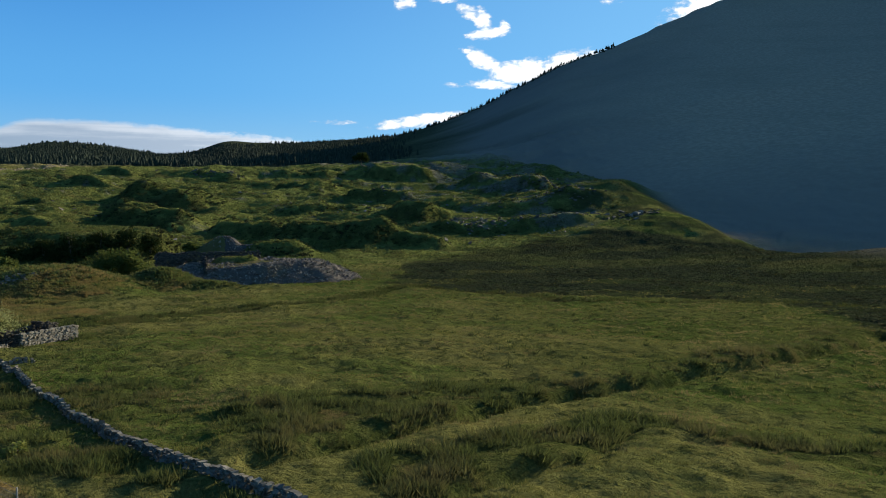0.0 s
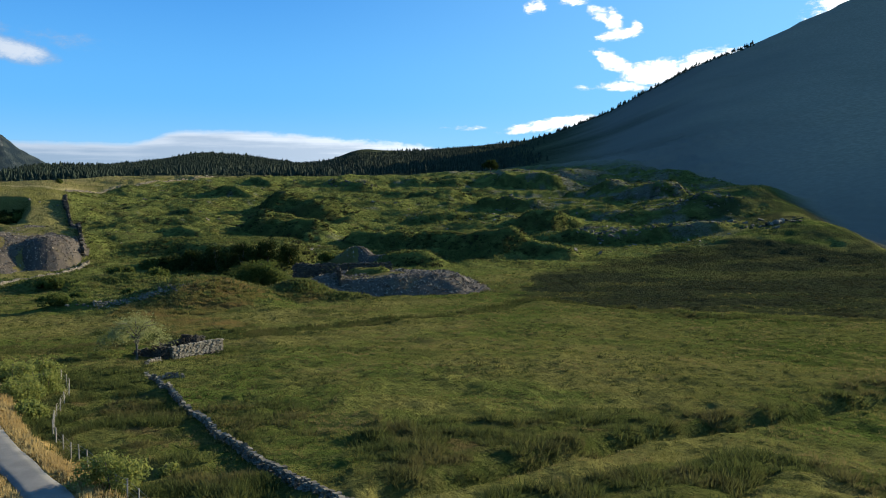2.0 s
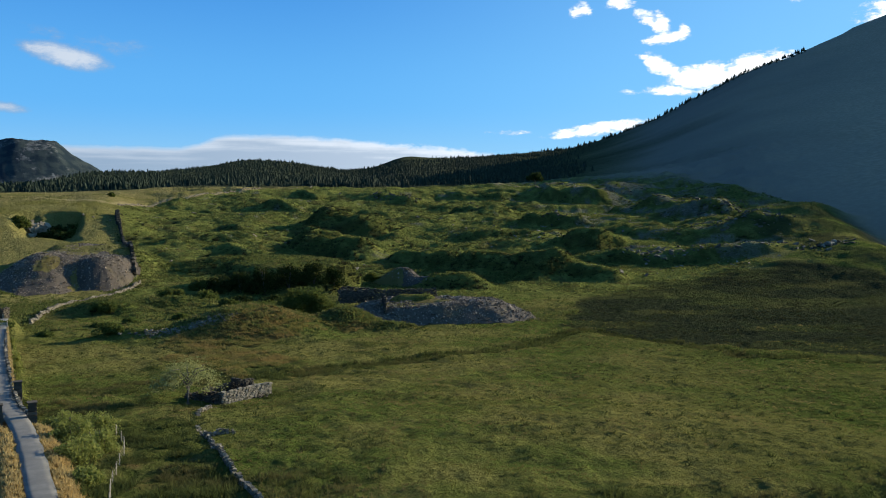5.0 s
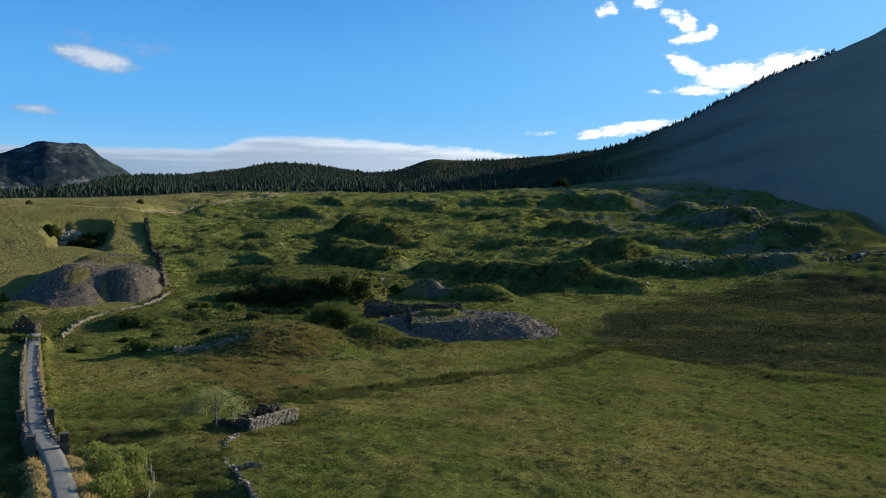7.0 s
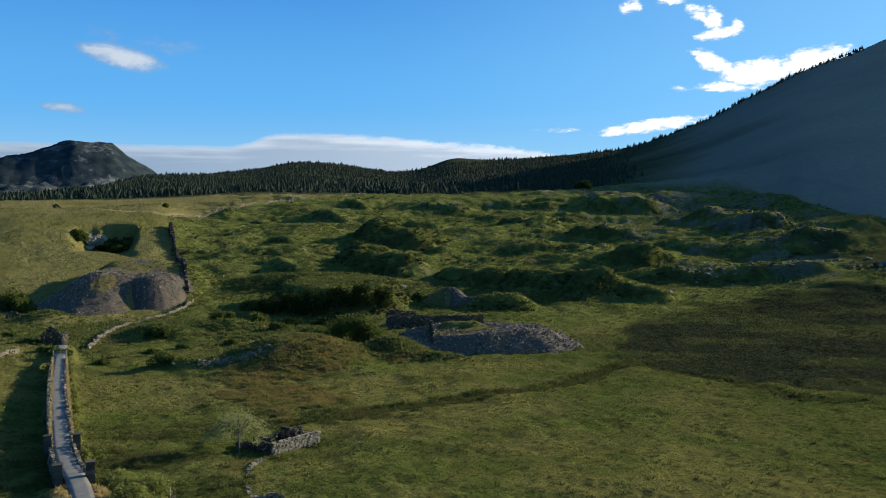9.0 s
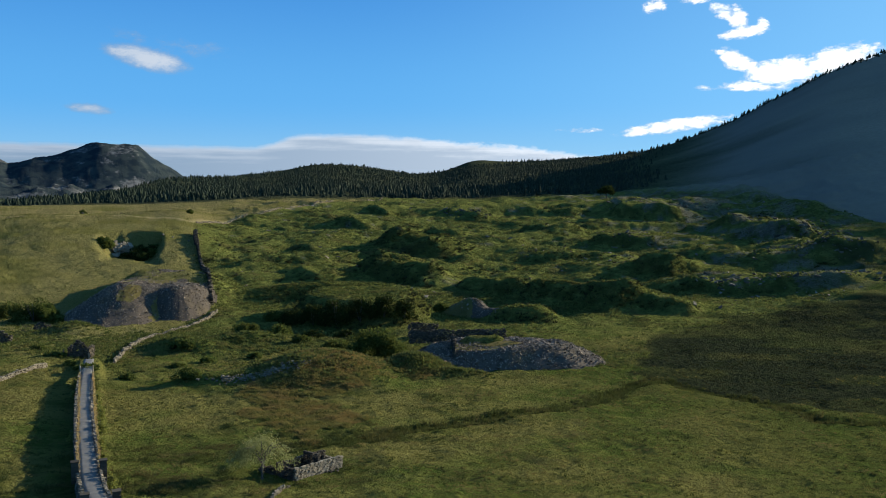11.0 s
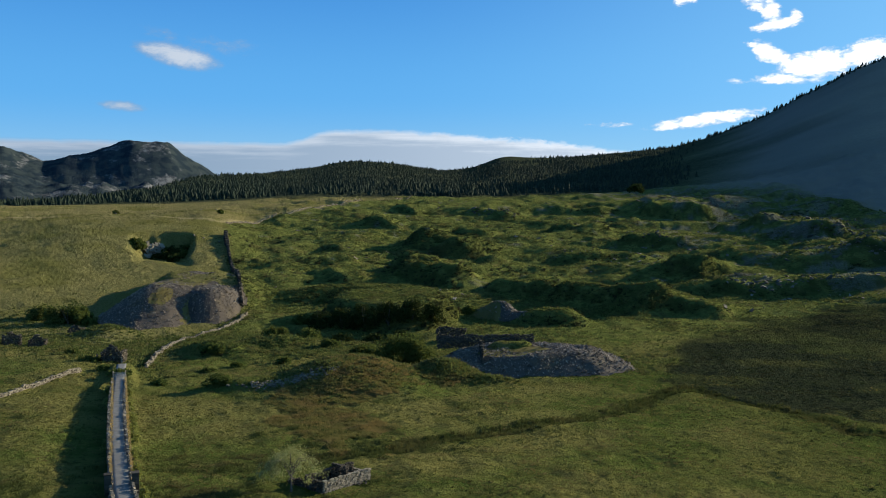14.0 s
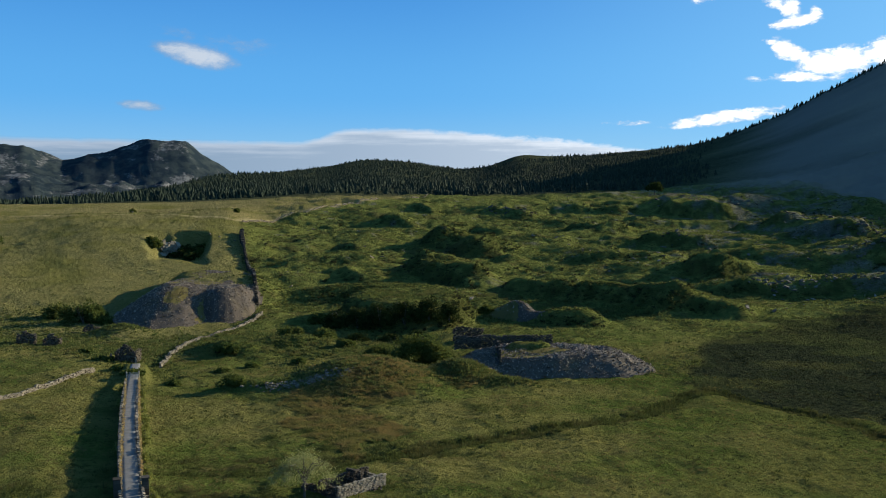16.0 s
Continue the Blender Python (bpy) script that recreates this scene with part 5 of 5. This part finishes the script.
bush("willow_scrub", -24.2, 91.5, 5.0, 3.8, 2600, MAT["leaf"], "pale green willow scrub against the wire fence", "bush", 709, 0.14, 5.0, SCRUB)
bush("willow_bush", -10.6, 54.4, 4.6, 3.6, 3600, MAT["leaf"], "rounded olive-green willow bush beside the track", "bush", 705, 0.11)
bush("willow_bush", -7.5, 57.5, 1.6, 1.3, 500, MAT["leaf"], "small olive-green bush among rushes", "bush", 706, 0.12)
for i, (t, off, w) in enumerate(((0.06, 2.6, 1.6), (0.16, 2.7, 1.8), (0.27, 2.6, 1.4), (0.40, 2.8, 2.2), (0.50, 2.8, 2.6), (0.60, 2.7, 2.0), (0.72, 2.6, 1.6), (0.90, 2.6, 1.4),
                                 (0.36, -2.8, 2.4), (0.78, -2.9, 2.2), (0.95, -3.0, 2.6), (0.02, 3.6, 2.2))):
    x, y = -42.4 - 30.8 * t + 0.78 * off * 0.94, 115.8 + 85.2 * t + 0.78 * off * 0.34
    bush("causeway_shrub", x, y, w, 3.3, 420, MAT["leaf"], "leafy pale shrub growing against the causeway wall", "bush", 720 + i, 0.2, w, "shrubs along the causeway")
bush("thicket", -6.0, 234.0, 17.0, 12.5, 15000, MAT["dark_leaf"], "broad dark green willow thicket beside the slate tip", "bush", 740, 0.26, 11.0)
bush("thicket", -18.0, 242.0, 11.0, 5.0, 3000, MAT["dark_leaf"], "dark green willow thicket in a hollow", "bush", 739, 0.34, 8.0)
bush("thicket", -48.0, 268.0, 10.0, 5.6, 2400, MAT["dark_leaf"], "rounded dark green bush on rough ground", "bush", 741, 0.34, 7.0)
bush("thicket", -38.0, 271.0, 10.0, 5.0, 2400, MAT["dark_leaf"], "spreading dark green bush near a hollow", "bush", 742, 0.34, 7.0)
bush("thicket", -30.0, 258.0, 7.0, 3.4, 1500, MAT["dark_leaf"], "low dark green bush on a bank", "bush", 743, 0.34, 5.0)
bush("thicket", -62.0, 246.0, 9.0, 3.4, 1700, MAT["dark_leaf"], "low spreading bush on a grassy bank", "bush", 744, 0.32, 5.0)
bush("thicket", -50.0, 202.5, 8.0, 3.6, 1800, MAT["dark_leaf"], "low dark bush in the pasture", "bush", 745, 0.28, 4.0)
bush("thicket", -127.0, 302.0, 19.0, 11.0, 5600, MAT["dark_leaf"], "large dark green thicket beside the quarry tip", "bush", 746, 0.4, 9.0)
bush("thicket", -140.0, 309.0, 11.0, 7.5, 2400, MAT["dark_leaf"], "dark green thicket near tumbled huts", "bush", 747, 0.4, 7.0)
bush("thicket", -44.0, 300.0, 9.0, 5.0, 2000, MAT["dark_leaf"], "dark bush in the old quarry hollow", "bush", 748, 0.4, 6.0)
bush("thicket", 16.0, 322.0, 9.0, 4.0, 2200, MAT["dark_leaf"], "dark bush on the rim of a hollow", "bush", 749, 0.4, 6.0)
# scrub added in the hollow, its dark leaves standing in for deep shade
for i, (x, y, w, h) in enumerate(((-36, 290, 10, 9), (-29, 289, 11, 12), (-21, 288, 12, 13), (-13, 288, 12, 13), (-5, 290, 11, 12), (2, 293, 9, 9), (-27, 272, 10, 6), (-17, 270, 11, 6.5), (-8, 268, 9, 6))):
    bush("hollow_shade_scrub", x, y, w, h, 2200, MAT["shade_leaf"], "dark scrub added for the deep shade in the quarry hollow", "bush", 790 + i, 0.36, 6.0, "thickets in the quarry hollow")
# quarry bushes, their leaf colour darkened for the shade of the pit
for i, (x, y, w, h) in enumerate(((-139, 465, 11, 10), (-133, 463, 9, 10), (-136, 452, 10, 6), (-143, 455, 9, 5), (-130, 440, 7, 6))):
    bush("pit_scrub", x, y, w, h, 1500, MAT["shade_leaf"], "scrub on the small quarry floor, its leaves darkened for shade", "bush", 830 + i, 0.5, 8.0, "scrub in the small quarry")
bush("quarry_scrub", -129.5, 458.0, 8.0, 6.0, 1500, MAT["dark_leaf"], "dark scrub growing inside the quarry", "bush", 756, 0.5, 6.0)
bush("quarry_scrub", -153.5, 452.0, 10.0, 9.0, 2000, MAT["dark_leaf"], "dark scrub on the quarry edge", "bush", 750, 0.6, 8.0)
bush("quarry_scrub", -131.0, 470.0, 8.0, 4.0, 1200, MAT["dark_leaf"], "dark scrub above the quarry face", "bush", 751, 0.6, 7.0)
bush("lone_bush", -216.0, 598.0, 4.6, 4.0, 700, MAT["dark_leaf"], "lone dark bush on the straw-coloured plateau", "bush", 752, 0.5)
bush("lone_bush", -136.0, 566.0, 4.0, 4.5, 700, MAT["dark_leaf"], "dark bush where a stream gully meets the wall", "bush", 753, 0.5)
tree("rowan", -226.0, 432.0, 10.0, 9.5, 1600, MAT["dark_leaf"], "small dark tree on sunlit pasture", 754, 0.5)
tree("forest_edge_tree", 168.7, 684.0, 15.0, 14.0, 2200, MAT["shade_leaf"], "rounded dark green tree at the forest edge", 755, 0.8, 0.15)
for i, (x, y) in enumerate(((-58, 224), (-52, 231), (-66, 262), (-40, 236), (-88, 236), (-92, 231), (-84, 221), (-100, 240), (-76, 210), (-66, 208))):
    bush("gorse", x, y, 4.5 + 1.5 * (i % 3), 1.5 + 0.3 * (i % 4), 900, MAT["dark_leaf"], "low dark gorse clump on rough ground", "bush", 770 + i, 0.3, 3.5, "gorse round the gate")


# ---- quarry faces, boulders, huts ----
def rock_face(name, pts, tall, thick, seed, label, material, foot):
    """A broken rock face along a plan line: stacked, leaning blocks fused into one rough mass."""
    C, S, T = wall_blocks(pts, tall, thick, 2.2, 1.5, seed, 0.15, lambda x, y: foot, 0.1)
    V, F = stones_mesh(C, S * np.array([1.3, 1.2, 1.35]), T, seed + 1, 0.3, 0.25)
    return tagged(new(name, mesh_of(name, V, F, material)), label, "crag")


rock_face("crag", [(-152.5, 462.0), (-149.0, 465.5), (-144.5, 468.0)], 7.5, 2.6, 801, "shadowed grey rock face of a small quarry", MAT["crag"], 19.0)


def boulder(x, y, size, seed, label, material, flat=0.7, group=""):
    bm = bmesh.new()
    bmesh.ops.create_icosphere(bm, subdivisions=2, radius=0.5)
    rng = random.Random(seed)
    planes = [(Vector((rng.gauss(0, 1), rng.gauss(0, 1), rng.gauss(0, 1))).normalized(), 0.26 + 0.14 * rng.random()) for _ in range(9)]
    for v in bm.verts:
        for nrm, d in planes:
            k = v.co.dot(nrm) - d
            if k > 0:
                v.co -= nrm * k
        v.co = Vector((v.co.x * size, v.co.y * size * 0.8, v.co.z * size * flat))
    me = bpy.data.meshes.new("boulder")
    bm.to_mesh(me)
    bm.free()
    me.materials.append(material)
    ob = new("boulder", me)
    ob.location = (x, y, height(x, y) + size * flat * 0.22)
    ob.rotation_euler = (0, 0, rng.random() * 6)
    return tagged(ob, label, "boulder", group)


def hut_ruin(x, y, wide, tall, turn, seed, label):
    ob = thing("ruined_hut", (0, 0, 0), label, "ruin")
    z = height(x, y)
    d = np.array([math.cos(turn), math.sin(turn)])
    nrm = np.array([-d[1], d[0]])
    a, b = np.array([x, y]) - d * wide / 2, np.array([x, y]) + d * wide / 2
    for i, (name, p, q, h) in enumerate((("front_gable", a, b, tall), ("side_wall", a, a + nrm * wide, tall * 0.6), ("side_wall", b, b + nrm * wide, tall * 0.6))):
        C, S, T = wall_blocks([tuple(p), tuple(q)], h, 0.7, 0.55, 0.28, seed + i, 0.1, lambda u, v: z - 0.3)
        if name == "front_gable":
            along_wall = np.abs((C[:, :2] - np.array([x, y])) @ d) / (wide / 2)
            keep = C[:, 2] - z < tall * (1.0 - 0.5 * along_wall)
            C, S, T = C[keep], S[keep], T[keep]
        V, F = stones_mesh(C, S, T, seed + 10 + i)
        w = new(name, mesh_of(name, V, F, MAT["slate_wall"]))
        w.parent = ob


hut_ruin(-86.5, 232.5, 5.2, 5.2, 0.1, 820, "dark roofless slate hut with a pointed gable")
hut_ruin(-124.0, 254.0, 4.6, 4.6, 0.4, 830, "tumbled slate hut on grazed ground")
hut_ruin(-115.5, 252.0, 4.2, 4.2, 0.3, 840, "tumbled slate hut with broken walls")
hut_ruin(-116.0, 281.0, 4.2, 3.0, 0.2, 850, "low tumbled slate hut below the tip")
for x, y in ((-83.2, 231.0), (-90.0, 231.5)):
    ob = thing("gatepost", (x, y, height(x, y)), "upright pale stone gatepost in long grass", "post", "gateposts by the hut")
    bm = bmesh.new()
    box(bm, (0.42, 0.34, 2.4), (0, 0, 1.0), 0.3, 0.05, random.Random(3))
    part("shaft", bm, MAT["field_stone"], ob)
for i, (x, y, s) in enumerate(((206, 329, 3.6), (209, 331, 2.8), (203, 327.5, 2.2), (212, 334, 3.0), (200, 331, 1.8))):
    boulder(x, y, s, 860 + i, "pale quartz-veined boulder below the crags", MAT["field_stone"], 0.8, "pale boulders below the crags")
for i, (x, y, s) in enumerate(((-214, 592, 2.2), (-190, 596, 1.8), (-160, 610, 2.0), (-150, 612, 1.6), (-128, 472, 2.0), (-122, 468, 1.8), (-112, 462, 1.6))):
    boulder(x, y, s, 880 + i, "weathered grey boulder in grass", MAT["crag"], 0.6, "boulders on the pasture")


def crags():
    """Countless small outcrops over the hill."""
    rng = np.random.default_rng(91)
    a, d = np.radians(-12 + 44 * rng.random(9000)), 330 + 420 * rng.random(9000)
    x, y = np.sin(a) * d, np.cos(a) * d
    c = cover_of(x, y)
    keep = (c["hill"] > 0.3) & (c["moor"] < 0.1) & (rng.random(9000) < np.clip(3.0 * (fbm(x, y, 30, 3, 92) + 0.25 * smooth(60, 220, x) - 0.16), 0.003, 0.6))
    x, y = x[keep], y[keep]
    s = 0.3 + 1.0 * rng.random(len(x)) ** 4
    V, F = stones_mesh(np.stack([x, y, land(x, y) + 0.1 * s], -1), np.stack([s * 1.7, s, s * 0.5], -1), rng.random(len(x)) * 6.3, 93, 0.3, 0.3)
    tagged(new("outcrops", mesh_of("outcrops", V, F, MAT["crag"])), "small grey rock outcrops over the green hill", "rocks", kind="stuff")
    C, S, T = [], [], []
    for (ax, ay), (bx, by), k, deep in (((128, 356), (206, 340), 120, 4), ((188, 446), (240, 434), 90, 5), ((200, 496), (250, 486), 90, 5), ((150, 606), (226, 592), 90, 6), ((118, 462), (146, 467), 50, 2),
                                        ((196, 332), (222, 336), 60, 5), ((30, 604), (64, 590), 60, 5), ((166, 400), (226, 392), 70, 6)):
        t = rng.random(k)
        x, y = ax + t * (bx - ax) + 1.5 * rng.standard_normal(k), ay + t * (by - ay) + deep * rng.standard_normal(k)
        w = 0.5 + 1.1 * rng.random(k) ** 3
        C.append(np.stack([x, y, land(x, y) - 0.02 * w], -1))
        S.append(np.stack([w * 1.6, w * 0.9, w * 0.7], -1))
        T.append(math.atan2(by - ay, bx - ax) + 0.35 * rng.standard_normal(k))
    V, F = stones_mesh(np.concatenate(C), np.concatenate(S), np.concatenate(T), 97, 0.3, 0.3)
    tagged(new("rock_ledges", mesh_of("rock_ledges", V, F, MAT["ledge"])), "broken grey rock ledges along the knolls", "rocks", kind="stuff")
    P, S, T = rubble((-33.0, 200.0), (4.5, 1.2), 340, 0.5, 95)
    V, F = stones_mesh(P, S, T, 96)
    tagged(new("scree", mesh_of("scree", V, F, MAT["field_stone"])), "spill of pale stones on a bank", "stones", kind="stuff")


crags()
